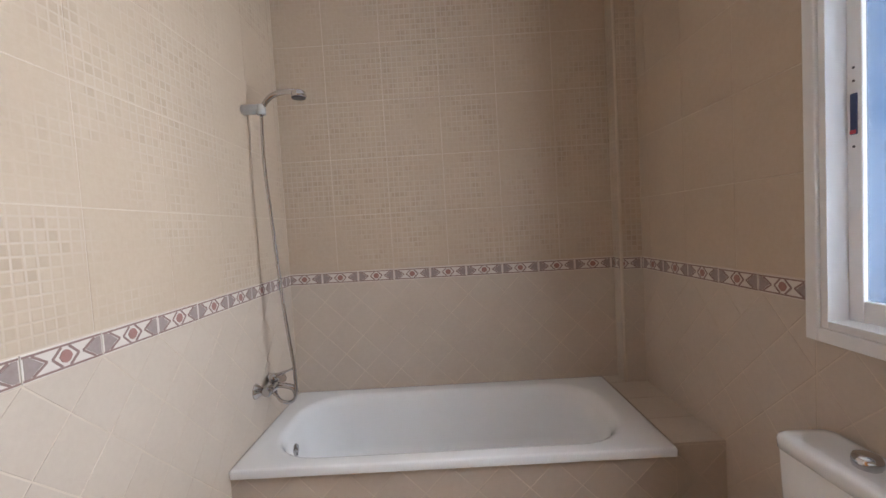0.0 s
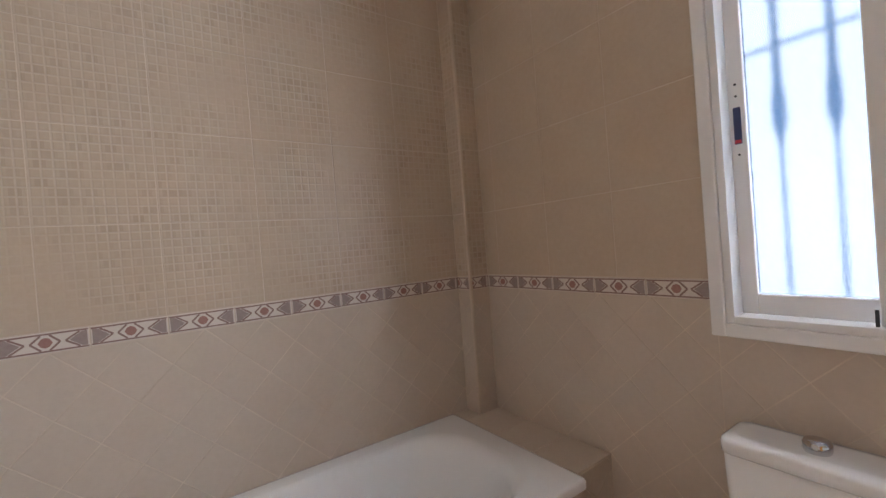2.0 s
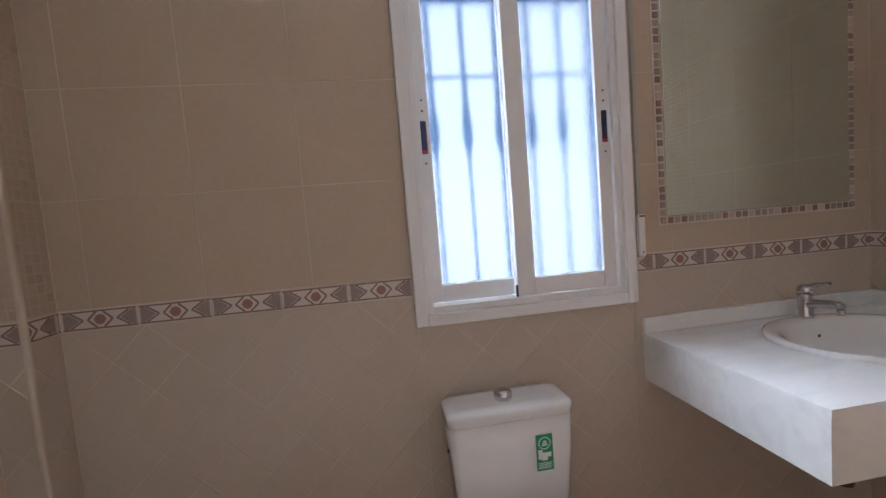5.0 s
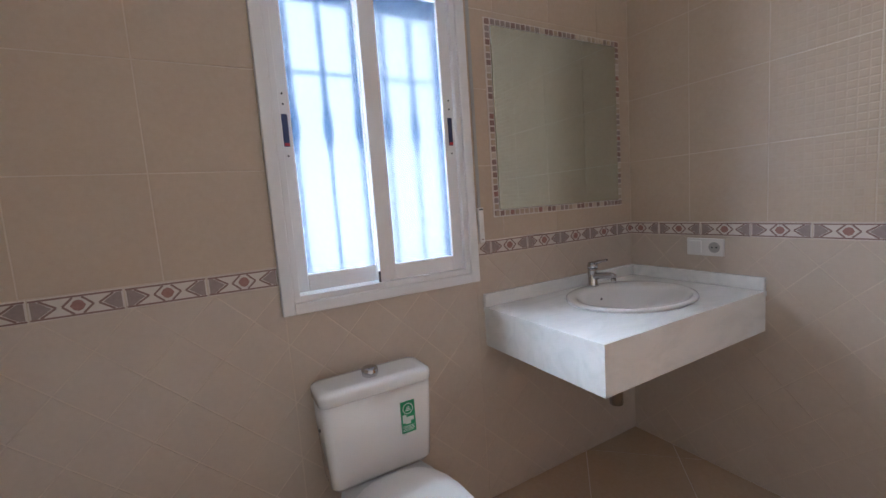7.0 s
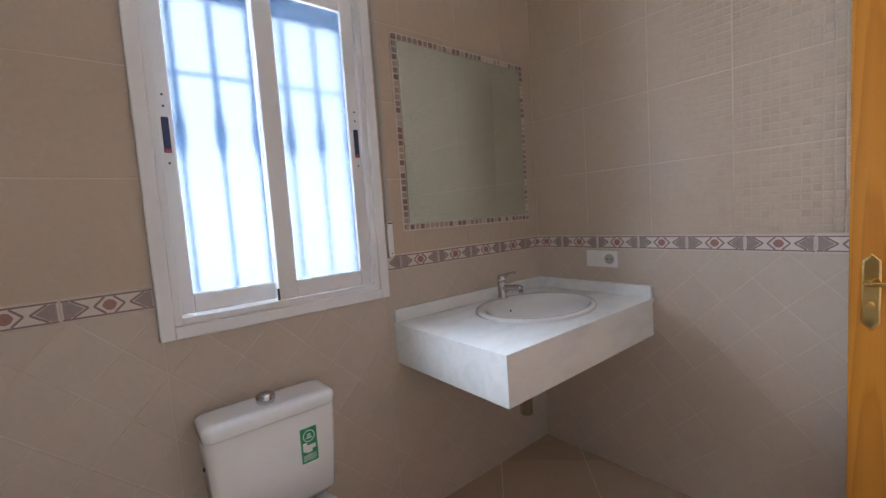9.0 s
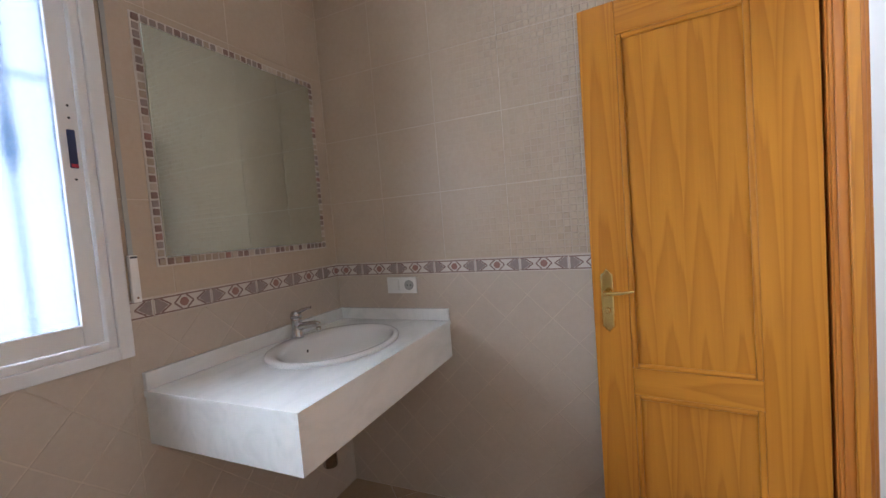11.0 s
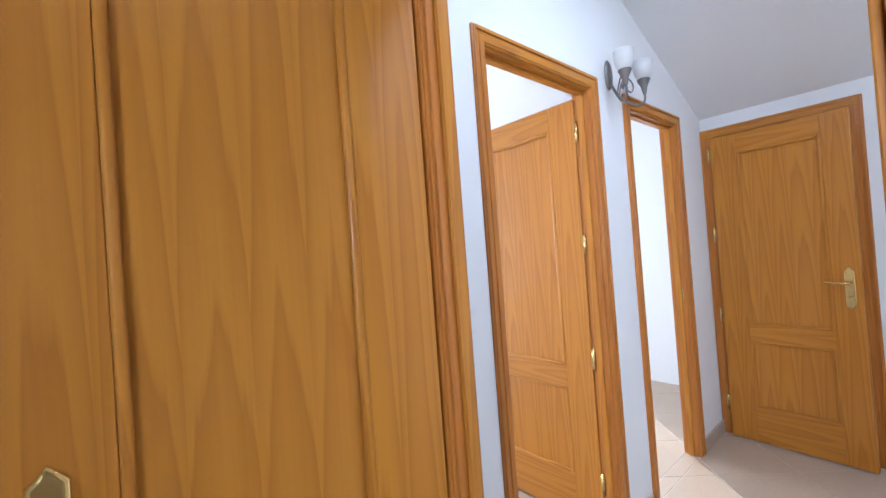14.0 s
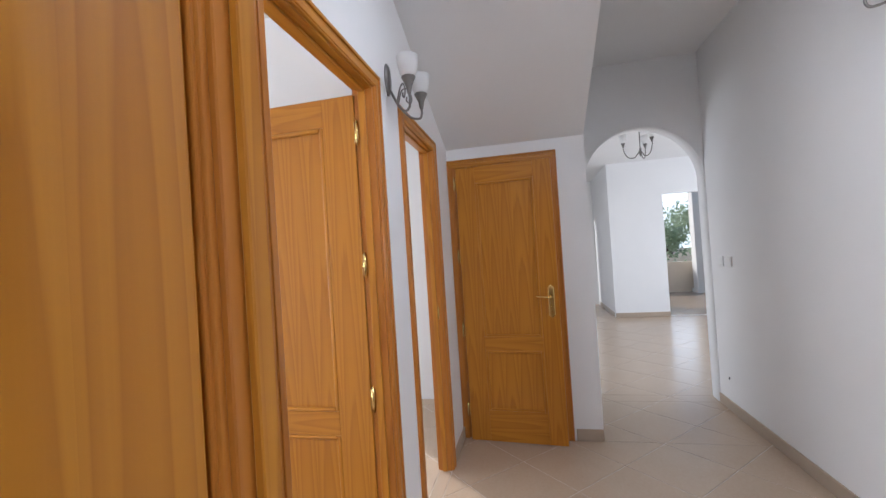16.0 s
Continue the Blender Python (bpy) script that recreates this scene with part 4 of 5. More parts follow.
def toilet():
    ob = thing("toilet", "white porcelain close-coupled toilet under the window", "toilet")
    cy = 1.158
    bm = bmesh.new()
    tank = [(0.118, 0.172, 0.415), (0.130, 0.186, 0.435), (0.140, 0.194, 0.60), (0.143, 0.198, 0.728)]
    loft(bm, [round_rect(XE - 0.012 - 2 * 0.0 - d - 0.012, XE - 0.012, cy - w, cy + w, 0.024, z) for d, w, z in tank], True, True)
    cistern = part("cistern", bm, PORCELAIN, ob)
    bm = bmesh.new()
    lid = [(0.002, 0.729), (-0.001, 0.732), (-0.002, 0.758), (0.001, 0.767), (0.010, 0.773), (0.03, 0.775)]
    loft(bm, [round_rect(XE - 0.171 + i, XE - 0.010 - max(i, 0), cy - 0.202 + i, cy + 0.202 - i, 0.030, z) for i, z in lid], True, True)
    part("cistern_lid", bm, PORCELAIN, ob)
    bm = bmesh.new()
    lathe(bm, [(0.027, 0.0), (0.030, 0.008), (0.0295, 0.022), (0.026, 0.029), (0.016, 0.033), (0.001, 0.034)], (XE - 0.098, cy + 0.006, 0.774), "z", 24)
    part("flush_button", bm, CHROME, ob, "round chrome flush button")
    xf = XE - 0.165

    def oval(x_back, x_front, half, z, n=28):
        pts = []
        for k in range(n):
            a = 2 * math.pi * k / n
            c, s = math.cos(a), math.sin(a)
            cx, rx = (x_back + x_front) / 2, (x_back - x_front) / 2
            e = 0.75 if c > 0 else 1.0
            pts.append((cx + rx * math.copysign(abs(c) ** e, c), cy + half * math.copysign(abs(s) ** e, s), z))
        return pts
    bm = bmesh.new()
    loft(bm, [oval(XE - 0.05, XE - 0.50, 0.11, 0.002), oval(XE - 0.05, XE - 0.50, 0.105, 0.05), oval(XE - 0.03, XE - 0.50, 0.10, 0.16), oval(XE - 0.02, XE - 0.58, 0.14, 0.28), oval(XE - 0.02, XE - 0.655, 0.178, 0.36), oval(XE - 0.02, XE - 0.665, 0.182, 0.398)], True, True)
    part("bowl", bm, PORCELAIN, ob)
    bm = bmesh.new()
    loft(bm, [oval(xf - 0.02, XE - 0.67, 0.184, 0.400), oval(xf - 0.02, XE - 0.675, 0.188, 0.408), oval(xf - 0.02, XE - 0.672, 0.186, 0.418)], True, True)
    part("seat", bm, WHITE_PLASTIC, ob)
    bm = bmesh.new()
    loft(bm, [oval(xf - 0.015, XE - 0.672, 0.186, 0.420), oval(xf - 0.015, XE - 0.675, 0.188, 0.430), oval(xf - 0.02, XE - 0.66, 0.178, 0.440), oval(xf - 0.05, XE - 0.60, 0.13, 0.446)], True, True)
    part("seat_lid", bm, WHITE_PLASTIC, ob)
    # paper sticker on the cistern: green, with white shapes and bars
    xs = XE - 0.1690
    st = part("sticker", boxes((xs, xs + 0.004, 1.034, 1.088, 0.556, 0.672)), GREEN, ob, "green paper sticker with white print")
    bm = bmesh.new()
    seg, sy, sz = 20, 1.061, 0.645
    for k in range(seg):
        a0, a1 = 2 * math.pi * k / seg, 2 * math.pi * (k + 1) / seg
        q = [(sy - r * math.cos(a), sz + r * math.sin(a)) for r, a in ((0.020, a0), (0.020, a1), (0.0175, a1), (0.0175, a0))]
        bm.faces.new([bm.verts.new((xs - 0.0006, y, z)) for y, z in q])
    for k in range(3):
        box(bm, xs - 0.0008, xs, sy - 0.010 + 0.002 * k, sy + 0.010 - 0.003 * k, sz - 0.008 + 0.006 * k, sz - 0.005 + 0.006 * k)
    for a, b, c, d in ((sy + 0.008, sy + 0.022, 0.594, 0.624), (sy - 0.020, sy + 0.018, 0.600, 0.614), (sy - 0.008, sy + 0.012, 0.589, 0.602)):
        box(bm, xs - 0.0008, xs, a, b, c, d)
    for k in range(4):
        box(bm, xs - 0.0008, xs, sy - 0.022 + 0.003 * (k % 2), sy + 0.023, 0.580 - 0.0055 * k, 0.582 - 0.0055 * k)
    part("print", bm, WHITE_INK, st)
    part("paper_edge", boxes((xs, xs + 0.004, sy - 0.020, sy + 0.016, 0.546, 0.556)), WHITE_INK, ob)
    bm = bmesh.new()
    lathe(bm, [(0.006, 0), (0.006, 0.006)], (XE - 0.10, cy + 0.196, 0.63), "y", 10)
    part("inlet_cap", bm, BLACK, ob)


toilet()


def vanity():
    ob = thing("vanity_counter", "white marble washbasin counter fixed in the corner", "counter")
    x0, x1, y0, y1, z = 0.728, XE - 0.001, YS + 0.001, 0.596, 0.897
    cx, cy, rx, ry = 1.050, 0.038, 0.224, 0.274
    # top slab with an oval hole
    bm = bmesh.new()
    n = 48
    hole = [(cx + rx * math.cos(2 * math.pi * k / n), cy + ry * math.sin(2 * math.pi * k / n)) for k in range(n)]
    edge = []
    for k in range(n):
        a = 2 * math.pi * k / n
        c, s = math.cos(a), math.sin(a)
        fx = ((x1 if c > 0 else x0) - cx) / c if abs(c) > 1e-6 else 1e9
        fy = ((y1 if s > 0 else y0) - cy) / s if abs(s) > 1e-6 else 1e9
        f = min(fx, fy)
        edge.append([cx + f * c, cy + f * s])
    for qx, qy in ((x0, y0), (x0, y1), (x1, y0), (x1, y1)):
        k = min(range(n), key=lambda i: math.dist(edge[i], (qx, qy)))
        edge[k] = [qx, qy]
    rings = []
    for pts, zz in ((hole, z - 0.021), (hole, z), (edge, z), (edge, z - 0.021)):
        rings.append([(p[0], p[1], zz) for p in pts])
    loft(bm, [rings[0], rings[1], rings[2], rings[3], rings[0]], False)
    for f in bm.faces:
        f.smooth = False
    bmesh.ops.remove_doubles(bm, verts=bm.verts, dist=1e-5)
    part("top_slab", bm, MARBLE, ob)
    part("front_panel", boxes((x0 + 0.004, x0 + 0.024, y0, y1 - 0.004, 0.722, z - 0.022)), MARBLE, ob)
    part("end_panel", boxes((x0 + 0.0242, x1, y1 - 0.024, y1 - 0.004, 0.722, z - 0.022)), MARBLE, ob)
    part("backsplash", boxes((x1 - 0.02, x1, y0, y1, z + 0.0005, z + 0.058), bevel=0.003, seg=2), MARBLE, ob)
    part("backsplash", boxes((x0 + 0.002, x1 - 0.0205, y0, y0 + 0.02, z + 0.0005, z + 0.058), bevel=0.003, seg=2), MARBLE, ob)

    sink = thing("washbasin", "oval white porcelain drop-in washbasin in the marble counter", "sink")
    bm = bmesh.new()

    def ov(a, b, dz, off=0.0):
        return [(cx + off + a * math.cos(2 * math.pi * k / n), cy + b * math.sin(2 * math.pi * k / n), z + dz) for k in range(n)]
    rows = [(0.242, 0.293, -0.001, 0), (0.245, 0.296, 0.006, 0), (0.243, 0.294, 0.013, 0), (0.234, 0.285, 0.017, 0), (0.211, 0.274, 0.017, -0.012), (0.200, 0.266, 0.012, -0.017), (0.190, 0.254, -0.005, -0.020), (0.181, 0.240, -0.03, -0.021), (0.158, 0.208, -0.075, -0.020), (0.118, 0.150, -0.115, -0.012), (0.05, 0.06, -0.135, 0), (0.02, 0.02, -0.138, 0)]
    loft(bm, [ov(a, b, d, o) for a, b, d, o in rows])
    part("basin", bm, PORCELAIN, sink)
    bm = bmesh.new()
    lathe(bm, [(0.020, 0.0), (0.022, 0.003), (0.012, 0.004)], (cx, cy, z - 0.138), "z", 18)
    part("drain", bm, CHROME, sink)
    # Black disc painted for the darkness inside the basin's overflow.
    bm = bmesh.new()
    lathe(bm, [(0.006, 0.0), (0.006, 0.001)], (cx + 0.153, cy, z - 0.036), "x", 12)
    part("overflow_hole", bm, BLACK, sink)

    tap = thing("basin_tap", "chrome single-lever basin mixer tap", "tap")
    tx, ty, tz = cx + 0.208, cy - 0.008, z + 0.019
    bm = bmesh.new()
    lathe(bm, [(0.027, 0.0), (0.027, 0.008), (0.023, 0.014), (0.022, 0.075), (0.024, 0.085)], (tx, ty, tz), "z", 20)
    tube(bm, bend([(tx, ty, tz + 0.042), (tx - 0.05, ty, tz + 0.055), (tx - 0.105, ty, tz + 0.062), (tx - 0.125, ty, tz + 0.056)]), [0.017 - 0.0002 * k for k in range(25)], 14)
    lathe(bm, [(0.011, 0), (0.012, 0.018)], (tx - 0.118, ty, tz + 0.030), "z", 14)
    part("tap_body", bm, CHROME, tap)
    bm = bmesh.new()
    lathe(bm, [(0.024, 0.0), (0.024, 0.012), (0.019, 0.026), (0.006, 0.030)], (tx, ty, tz + 0.087), "z", 18)
    tube(bm, bend([(tx - 0.005, ty, tz + 0.108), (tx - 0.045, ty, tz + 0.122), (tx - 0.085, ty, tz + 0.132)]), [0.009] * 9 + [0.006] * 8, 10)
    part("lever", bm, CHROME, tap)

    trap = thing("sink_trap", "chrome bottle trap below the washbasin", "pipe")
    px, py = 1.125, 0.052
    bm = bmesh.new()
    tube(bm, [(px, py, 0.76), (px, py, 0.45)], 0.016, 14)
    lathe(bm, [(0.018, 0.0), (0.030, 0.006), (0.031, 0.075), (0.034, 0.078), (0.034, 0.09), (0.020, 0.10)], (px, py, 0.375), "z", 20)
    tube(bm, [(px, py, 0.45), (XE, py, 0.45)], 0.015, 12)
    lathe(bm, [(0.034, -0.012), (0.030, -0.004), (0.030, 0.0)], (XE, py, 0.45), "x", 18)
    part("trap_body", bm, CHROME, trap)


vanity()


def mirror():
    ob = thing("wall_mirror", "square wall mirror framed in brown and cream mosaic", "mirror")
    y0, y1, z0, z1 = -0.304, 0.482, 1.313, 2.090
    part("mirror_glass", boxes((XE - 0.010, XE - 0.002, y0, y1, z0, z1), bevel=0.003), MIRROR, ob)
    bm = boxes((XE - 0.003, XE, y0 - 0.030, y1 + 0.030, z0 - 0.030, z1 + 0.030))
    part("backing", bm, CREAM, ob)
    rng = random.Random(4)
    shades = [BORDER_BROWN, BORDER_RED, DIAGONAL_TILE, BASEBOARD, BORDER_GREY]
    bm = bmesh.new()
    box(bm, -0.004, 0.0, -0.0108, 0.0108, -0.0108, 0.0108, bevel=0.0015)
    base = mesh_of("mosaic_stone", bm, BORDER_BROWN)
    meshes = []
    for s in shades:
        me = base.copy()
        me.materials.clear()
        me.materials.append(s)
        meshes.append(me)
    n = 30
    spots = []
    for k in range(n):
        f = (k + 0.5) / n
        y, z = y0 - 0.026 + (y1 - y0 + 0.052) * f, z0 - 0.026 + (z1 - z0 + 0.052) * f
        spots += [(y, z0 - 0.014, 90), (y, z1 + 0.014, 90), (y0 - 0.014, z, 0), (y1 + 0.014, z, 0)]
    for y, z, turn in spots:
        o = new("mosaic_stone", rng.choices(meshes, (5, 1, 4, 4, 3))[0])
        o.parent = ob
        o.matrix_world = pose(XE - 0.003 - rng.random() * 0.001, y, z, 90 * (turn == 90) + rng.uniform(-4, 4), 0, 0)


mirror()


def window():
    ob = thing("window_1", "white aluminium sliding window with frosted panes", "window", kind="structure")
    y0, y1, z0, z1 = 0.616, 1.418, 1.017, 2.27

    def ring(x0, x1, a0, a1, b0, b1, w, name, mat, parent, bev=0.003, wb=None):
        wb = wb or w
        for r in ((x0, x1, a0, a0 + w, b0, b1), (x0, x1, a1 - w, a1, b0, b1), (x0, x1, a0 + w, a1 - w, b0, b0 + wb), (x0, x1, a0 + w, a1 - w, b1 - wb, b1)):
            part(name, boxes(r, bevel=bev, seg=2), mat, parent)
    ring(XE - 0.022, XE + 0.012, y0, y1, z0, z1, 0.040, "outer_frame", LACQUER, ob, 0.004)
    ring(XE - 0.012, XE + 0.085, y0 + 0.0405, y1 - 0.0405, z0 + 0.0405, z1 - 0.0405, 0.022, "track", LACQUER, ob, 0.002)
    # front sash (towards the mirror) and rear sash
    for name, a0, a1, x in (("front_sash", 0.681, 1.055, XE + 0.002), ("rear_sash", 1.005, 1.354, XE + 0.045)):
        sash = part(name, boxes((x, x + 0.03, a0, a0 + 0.05, z0 + 0.064, z1 - 0.064), (x, x + 0.03, a1 - (0.065 if name == "front_sash" else 0.042), a1, z0 + 0.064, z1 - 0.064), bevel=0.003, seg=2), LACQUER, ob)
        b0, b1 = a0 + 0.05, a1 - (0.065 if name == "front_sash" else 0.042)
        part("sash_rail", boxes((x + 0.001, x + 0.029, b0, b1, z0 + 0.064, z0 + 0.124), bevel=0.003, seg=2), LACQUER, sash)
        part("sash_rail", boxes((x + 0.001, x + 0.029, b0, b1, z1 - 0.124, z1 - 0.064), bevel=0.003, seg=2), LACQUER, sash)
        pane = part("pane", boxes((x + 0.012, x + 0.017, b0 - 0.004, b1 + 0.004, z0 + 0.120, z1 - 0.120)), FROSTED_DIMMED, sash, "frosted glass pane")
        # The lamp's light passes the darkened pane undimmed.
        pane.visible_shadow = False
        ly = a0 + 0.022 if name == "front_sash" else a1 - 0.020
        latch = part("latch", boxes((x - 0.003, x + 0.004, ly - 0.010, ly + 0.010, 1.592, 1.702), bevel=0.002), NAVY, sash, "dark recessed sash latch")
        part("latch_tab", boxes((x - 0.0045, x - 0.002, ly - 0.008, ly + 0.008, 1.594, 1.604)), RED, latch)
        bm = bmesh.new()
        for zz in (1.560, 1.735, 1.770):
            lathe(bm, [(0.0035, -0.002), (0.0035, 0.002)], (x, ly, zz), "x", 8)
        part("screw", bm, BLACK, sash)
    part("sash_stop", boxes((XE - 0.004, XE + 0.002, 1.056, 1.063, z0 + 0.064, z0 + 0.105)), BLACK, ob)
    part("shutter_edge", boxes((XE + 0.13, XE + 0.15, y0 + 0.01, y1 - 0.01, 2.13, 2.26)), LACQUER, ob, "lower edge of a raised roller shutter")
    part("window_sill", boxes((XE + 0.10, XE + 0.27, WIN[0], WIN[1], WIN[2] - 0.01, WIN[2] + 0.03)), LACQUER, ob)

    g = thing("window_grille", "wrought-iron grille outside the bathroom window, tinted blue for sky glare", "window grille")
    for k in range(7):
        y = 0.634 + 0.128 * k
        bm = bmesh.new()
        prof = [(1.0, 0.006), (1.58, 0.006), (1.62, 0.011), (1.66, 0.019), (1.72, 0.018), (1.78, 0.012), (1.9, 0.010), (2.28, 0.010)]
        tube(bm, [(XE + 0.20, y, z) for z, _ in prof], [r for _, r in prof], 10)
        part("bar", bm, GRILLE, g)
    for z in (1.03, 1.895, 2.24):
        part("cross_bar", boxes((XE + 0.193, XE + 0.207, 0.56, 1.41, z - 0.004, z + 0.004)), GRILLE, g)

    s = thing("shutter_strap", "grey roller shutter strap with its white winder box", "shutter strap")
    part("strap", boxes((XE - 0.006, XE - 0.003, 0.582, 0.596, 1.32, 2.5)), GREY_PLASTIC, s)
    part("winder_box", boxes((XE - 0.018, XE, 0.576, 0.602, 1.180, 1.330), bevel=0.004, seg=2), WHITE_PLASTIC, s)
    # Solid black strip for the shade inside the strap's slot.
    part("winder_slot", boxes((XE - 0.0195, XE - 0.016, 0.579, 0.599, 1.320, 1.326)), BLACK, s)
    bm = bmesh.new()
    lathe(bm, [(0.003, -0.001), (0.003, 0.001)], (XE - 0.018, 0.589, 1.195), "x", 8)
    part("screw", bm, CHROME, s)


window()


def wall_plate(name, label, m, kinds):
    """A switch or socket plate; own space: x across, y out of the wall, z up."""
    ob = thing(name, label, "wall switch", m)
    w = 0.083
    part("plate", boxes((0, w * len(kinds), 0, 0.009, -0.041, 0.041), bevel=0.003, seg=2), WHITE_PLASTIC, ob)
    for k, kind in enumerate(kinds):
        c = w * (k + 0.5)
        if kind == "switch":
            part("rocker", boxes((c - 0.027, c + 0.027, 0.006, 0.0125, -0.028, 0.028), bevel=0.002), WHITE_PLASTIC, ob)
        else:
            bm = bmesh.new()
            lathe(bm, [(0.025, 0.0088), (0.0245, 0.0112), (0.0215, 0.0112), (0.0205, 0.0094)], (c, 0, 0), "y", 24)
            # Grey puts the recess's shade into the colour of this disc.
            sock = part("socket_ring", bm, GREY_PLASTIC, ob, "round socket disc, grey for the shade of its recess")
            # Small black discs for the dark of the two pin openings.
            bm = bmesh.new()
            for dx in (-0.0095, 0.0095):
                lathe(bm, [(0.0038, 0.0092), (0.0038, 0.0100)], (c + dx, 0, 0), "y", 10)
            part("pin_hole", bm, BLACK, sock)
    return ob


wall_plate("socket_plate", "white double plate with a switch and a socket", pose(0.892, YS, 1.070), ["socket", "switch"])
wall_plate("light_switch", "white light switch on the hall wall", pose(-0.99, HS, 1.155), ["switch"])
wall_plate("light_switch", "white light switch near the archway", pose(-3.78, HN, 1.20, 0, 0, 180), ["switch"])
wall_plate("light_switch", "white light switch near the archway", pose(-3.925, HN, 1.20, 0, 0, 180), ["switch"])
bm = bmesh.new()
lathe(bm, [(0.012, 0), (0.010, 0.003)], (0, 0, 0), "y", 10)
cap = thing("cable_stub", "small dark cable end in the hall wall", "cable", pose(-3.97, HN - 0.004, 0.258))
part("stub", bm, BLACK, cap)


def sconce(m):
    ob = thing("wall_lamp", "two-armed pewter wall lamp with white glass shades", "wall lamp", m, "pewter wall lamps")
    bm = bmesh.new()
    loft(bm, [[(0.032 * s * math.cos(a), h, 0.075 * s * math.sin(a)) for a in (2 * math.pi * k / 20 for k in range(20))] for s, h in ((1, 0), (1, 0.006), (0.8, 0.014), (0.4, 0.018))], True, True)
    part("back_plate", bm, IRON, ob)
    for s in (-1, 1):
        bm = bmesh.new()
        tube(bm, bend([(0, 0.012, -0.045), (s * 0.010, 0.045, -0.115), (s * 0.04, 0.085, -0.165), (s * 0.078, 0.12, -0.168), (s * 0.097, 0.130, -0.145), (s * 0.10, 0.13, -0.110)]), 0.0055, 8)
        tube(bm, bend([(s * 0.010, 0.045, -0.115), (s * 0.012, 0.062, -0.055), (s * 0.034, 0.085, -0.040), (s * 0.052, 0.098, -0.075), (s * 0.044, 0.092, -0.105), (s * 0.028, 0.080, -0.095), (s * 0.030, 0.081, -0.078)]), 0.0035, 6)
        arm = part("arm", bm, IRON, ob)
        bm = bmesh.new()
        lathe(bm, [(0.007, -0.040), (0.010, -0.030), (0.014, -0.005), (0.028, 0.026), (0.031, 0.030), (0.029, 0.034)], (s * 0.10, 0.13, -0.078), "z", 16)
        part("cup", bm, IRON, arm)
        bm = bmesh.new()
        lathe(bm, [(0.024, 0.034), (0.036, 0.050), (0.043, 0.080), (0.046, 0.122), (0.043, 0.122), (0.039, 0.080)], (s * 0.10, 0.13, -0.078), "z", 20)
        part("shade", bm, OPAL, arm, "white glass shade")
    return ob


first = sconce(pose(-2.04, HS, 2.205, 0, 0, 0))
copy_thing(first, pose(-2.10, HN, 2.42, 0, 0, 180))


def chandelier():
    ob = thing("chandelier", "pewter ceiling lamp with curled arms and white shades", "ceiling lamp", pose(-6.0, 1.58, LIVE_TOP) @ Matrix.Diagonal((0.84, 0.84, 0.92, 1)))
    bm = bmesh.new()
    lathe(bm, [(0.02, -0.03), (0.055, -0.015), (0.06, 0.0)], (0, 0, 0), "z", 20)
    tube(bm, [(0, 0, -0.02), (0, 0, -0.33)], 0.007, 8)
    lathe(bm, [(0.004, -0.44), (0.022, -0.40), (0.014, -0.36), (0.02, -0.33)], (0, 0, 0), "z", 14)
    part("stem", bm, IRON, ob)
    for k in range(3):
        a = 2 * math.pi * k / 3 + 0.5
        c, s = math.cos(a), math.sin(a)
        bm = bmesh.new()
        tube(bm, bend([(0.01 * c, 0.01 * s, -0.36), (0.09 * c, 0.09 * s, -0.45), (0.19 * c, 0.19 * s, -0.43), (0.24 * c, 0.24 * s, -0.33), (0.24 * c, 0.24 * s, -0.29)]), 0.007, 8)
        arm = part("arm", bm, IRON, ob)
        bm = bmesh.new()
        lathe(bm, [(0.01, -0.29), (0.03, -0.23)], (0.24 * c, 0.24 * s, 0), "z", 14)
        part("cup", bm, IRON, arm)
        bm = bmesh.new()
        lathe(bm, [(0.03, -0.23), (0.05, -0.18), (0.058, -0.11), (0.05, -0.11)], (0.24 * c, 0.24 * s, 0), "z", 18)
        part("shade", bm, OPAL, arm, "white glass shade")


chandelier()

# baseboards of the hall and the living room
BH = 0.085
for rows in ([(D2[1] + 0.085, HX - 0.014, HS, HS + 0.011, 0, BH)], [(D3[1] + 0.085, D2[0] - 0.085, HS, HS + 0.011, 0, BH)], [(HW, D3[0] - 0.085, HS, HS + 0.011, 0, BH)],
             [(HW, HW + 0.011, D4[1] + 0.085, RET, 0, BH)], [(ARCH_X, HX - 0.014, HN - 0.011, HN, 0, BH)], [(LIVE_X, LIVE_X + 0.011, 1.595, 2.54, 0, BH)], [(LIVE_X, LIVE_X + 0.011, 3.32, LN, 0, BH)],
             [(-4.2, -2.14, -3.3, -3.289, 0, BH)], [(-4.2, -4.189, -2.02, HS - 0.08, 0, BH)], [(-10.55, -10.289, LS, 1.08, 0, BH)], [(-10.28, LIVE_X - 0.12, 1.584, 1.595, 0, BH)]):
    tagged(new("baseboard", mesh_of("baseboard", boxes(*rows, bevel=0.002), BASEBOARD)), "beige ceramic baseboard tiles", "baseboard", kind="structure")


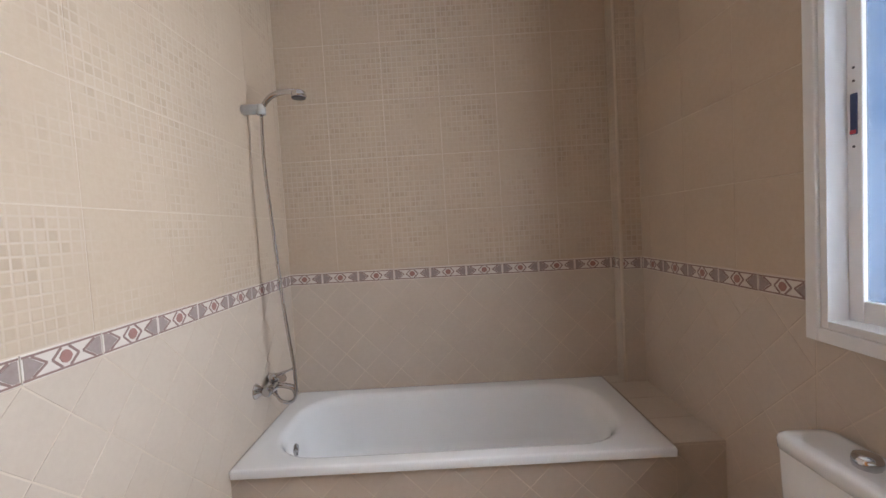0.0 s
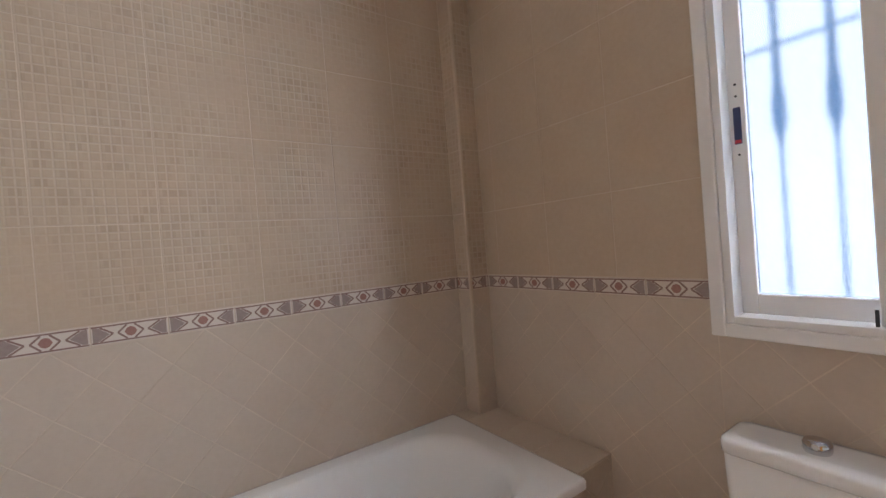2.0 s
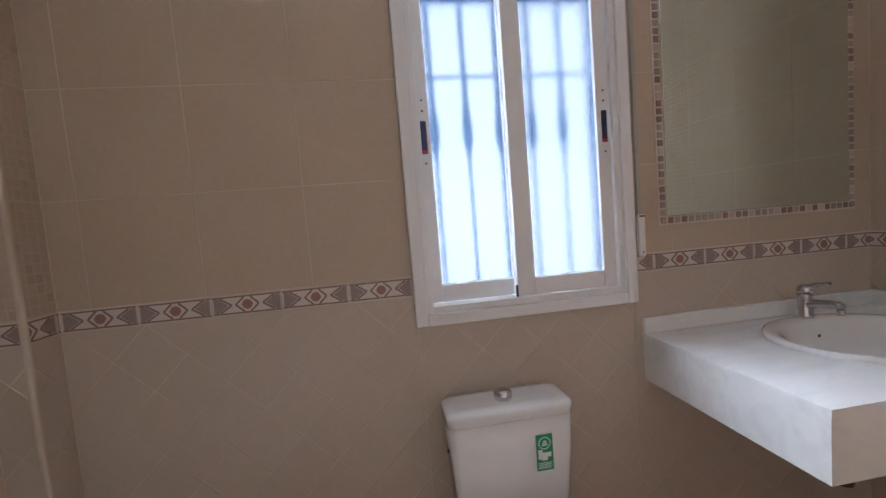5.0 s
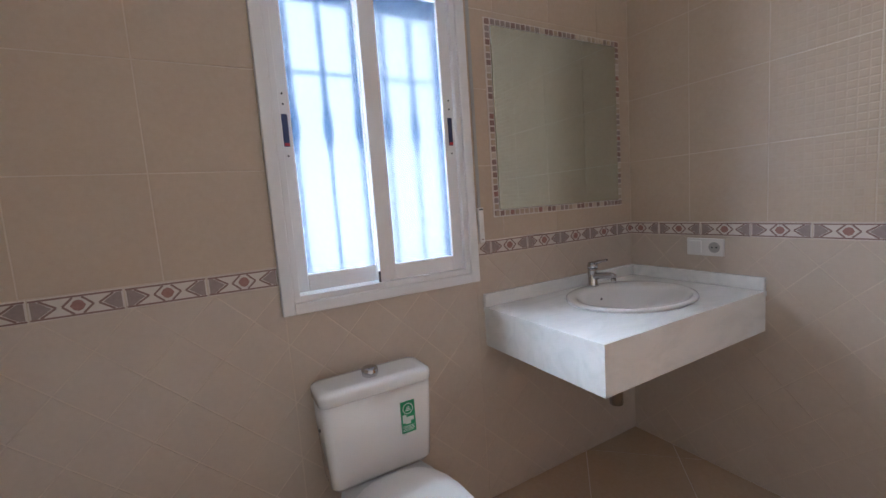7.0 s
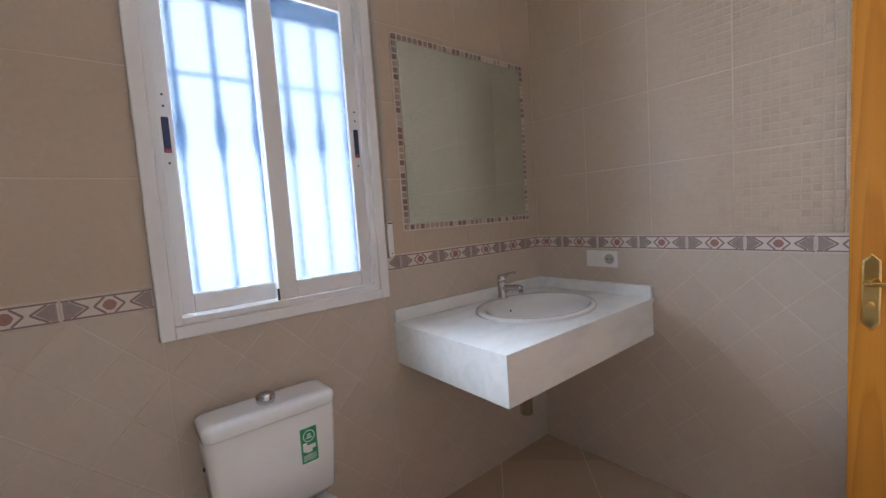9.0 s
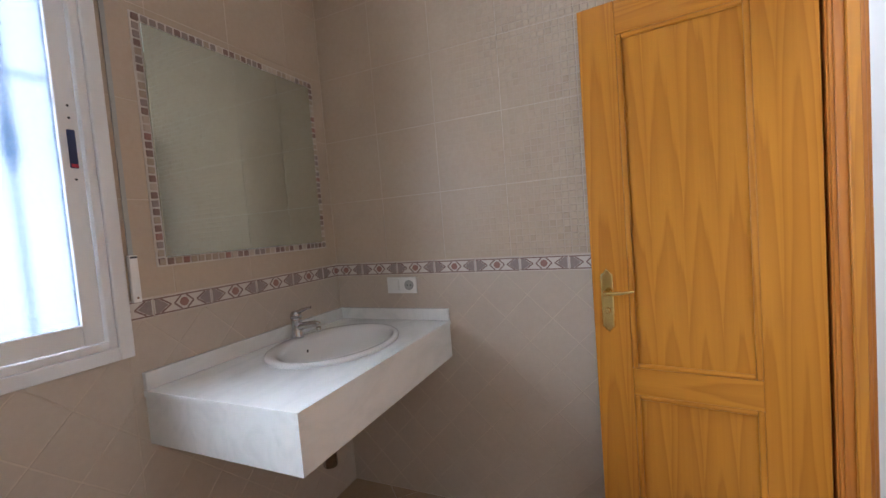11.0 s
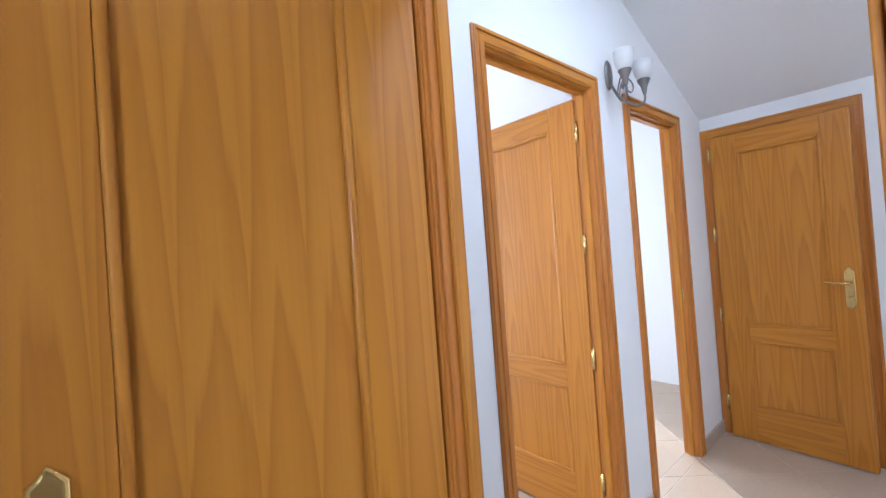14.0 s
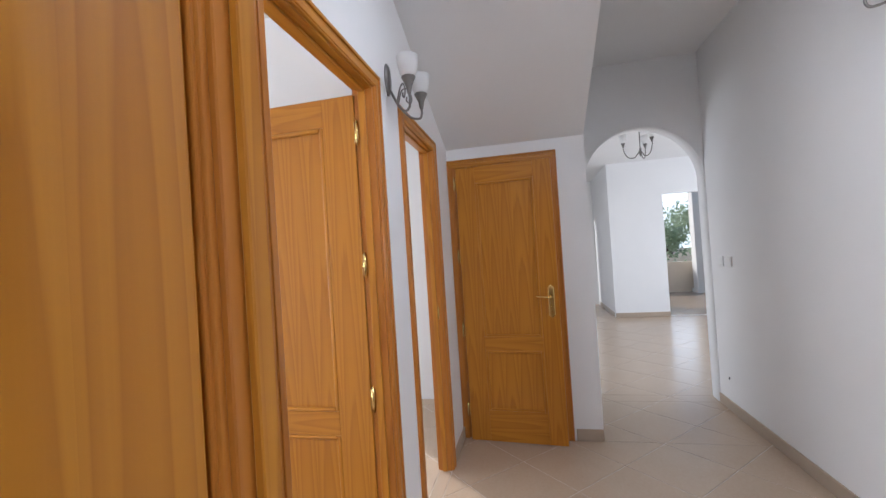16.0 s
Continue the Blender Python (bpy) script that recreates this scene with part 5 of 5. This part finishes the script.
# nook window of the living room
def nook_window():
    ob = thing("window_2", "white glazed terrace door in the living room nook", "window", kind="structure")
    for r in ((-10.556, -10.551, 1.18, 1.24, 0, 2.15), (-10.556, -10.551, 1.54, 1.60, 0, 2.15), (-10.556, -10.551, 1.24, 1.54, 2.09, 2.15), (-10.556, -10.551, 1.24, 1.54, 0, 0.08), (-10.556, -10.551, 1.37, 1.41, 0.08, 2.09)):
        part("window_frame", boxes(r, bevel=0.003), LACQUER, ob)


nook_window()


def tree(m, height, seed):
    rng = random.Random(seed)
    ob = thing("tree", "grey-green leafy garden tree beyond the terrace", "tree", m, "garden trees")
    bm = bmesh.new()
    tube(bm, bend([(0, 0, 0), (0.1, 0.05, height * 0.15), (0.0, -0.1, height * 0.4)]), [0.16 - 0.004 * k for k in range(17)], 10)
    tips = []
    for k in range(16):
        a = rng.uniform(0, 6.28)
        z = height * rng.uniform(0.12, 0.38)
        tip = Vector((math.cos(a) * height * rng.uniform(0.15, 0.32), math.sin(a) * height * rng.uniform(0.15, 0.32), height * rng.uniform(0.22, 0.9)))
        tube(bm, bend([(0, 0, z), tuple(tip * 0.5 + Vector((0, 0, z * 0.35))), tuple(tip)]), [0.06 - 0.0028 * i for i in range(17)], 6)
        tips.append(tip)
    part("trunk", bm, BARK, ob)
    verts, faces = [], []
    for tip in tips:
        for k in range(80):
            p = tip + Vector([rng.gauss(0, height * 0.085) for _ in range(3)])
            d = Vector([rng.uniform(-1, 1) for _ in range(3)]).normalized()
            e = d.orthogonal().normalized()
            l, w = rng.uniform(0.08, 0.18), rng.uniform(0.04, 0.08)
            i = len(verts)
            verts += [p - d * l, p + e * w, p + d * l, p - e * w]
            faces.append((i, i + 1, i + 2, i + 3))
    me = bpy.data.meshes.new("crown")
    me.from_pydata(verts, [], faces)
    me.materials.append(LEAF)
    crown = new("crown", me)
    crown.parent = ob
    return ob


for x, y, h, s in ((-25, 7.0, 3.7, 1), (-33, 12.0, 4.4, 2), (-44, 13.2, 4.8, 3)):
    tree(pose(x, y, -0.3), h, s)

# ---- small pieces ----
lay_apron()
lay_tiles()
lay_floor()
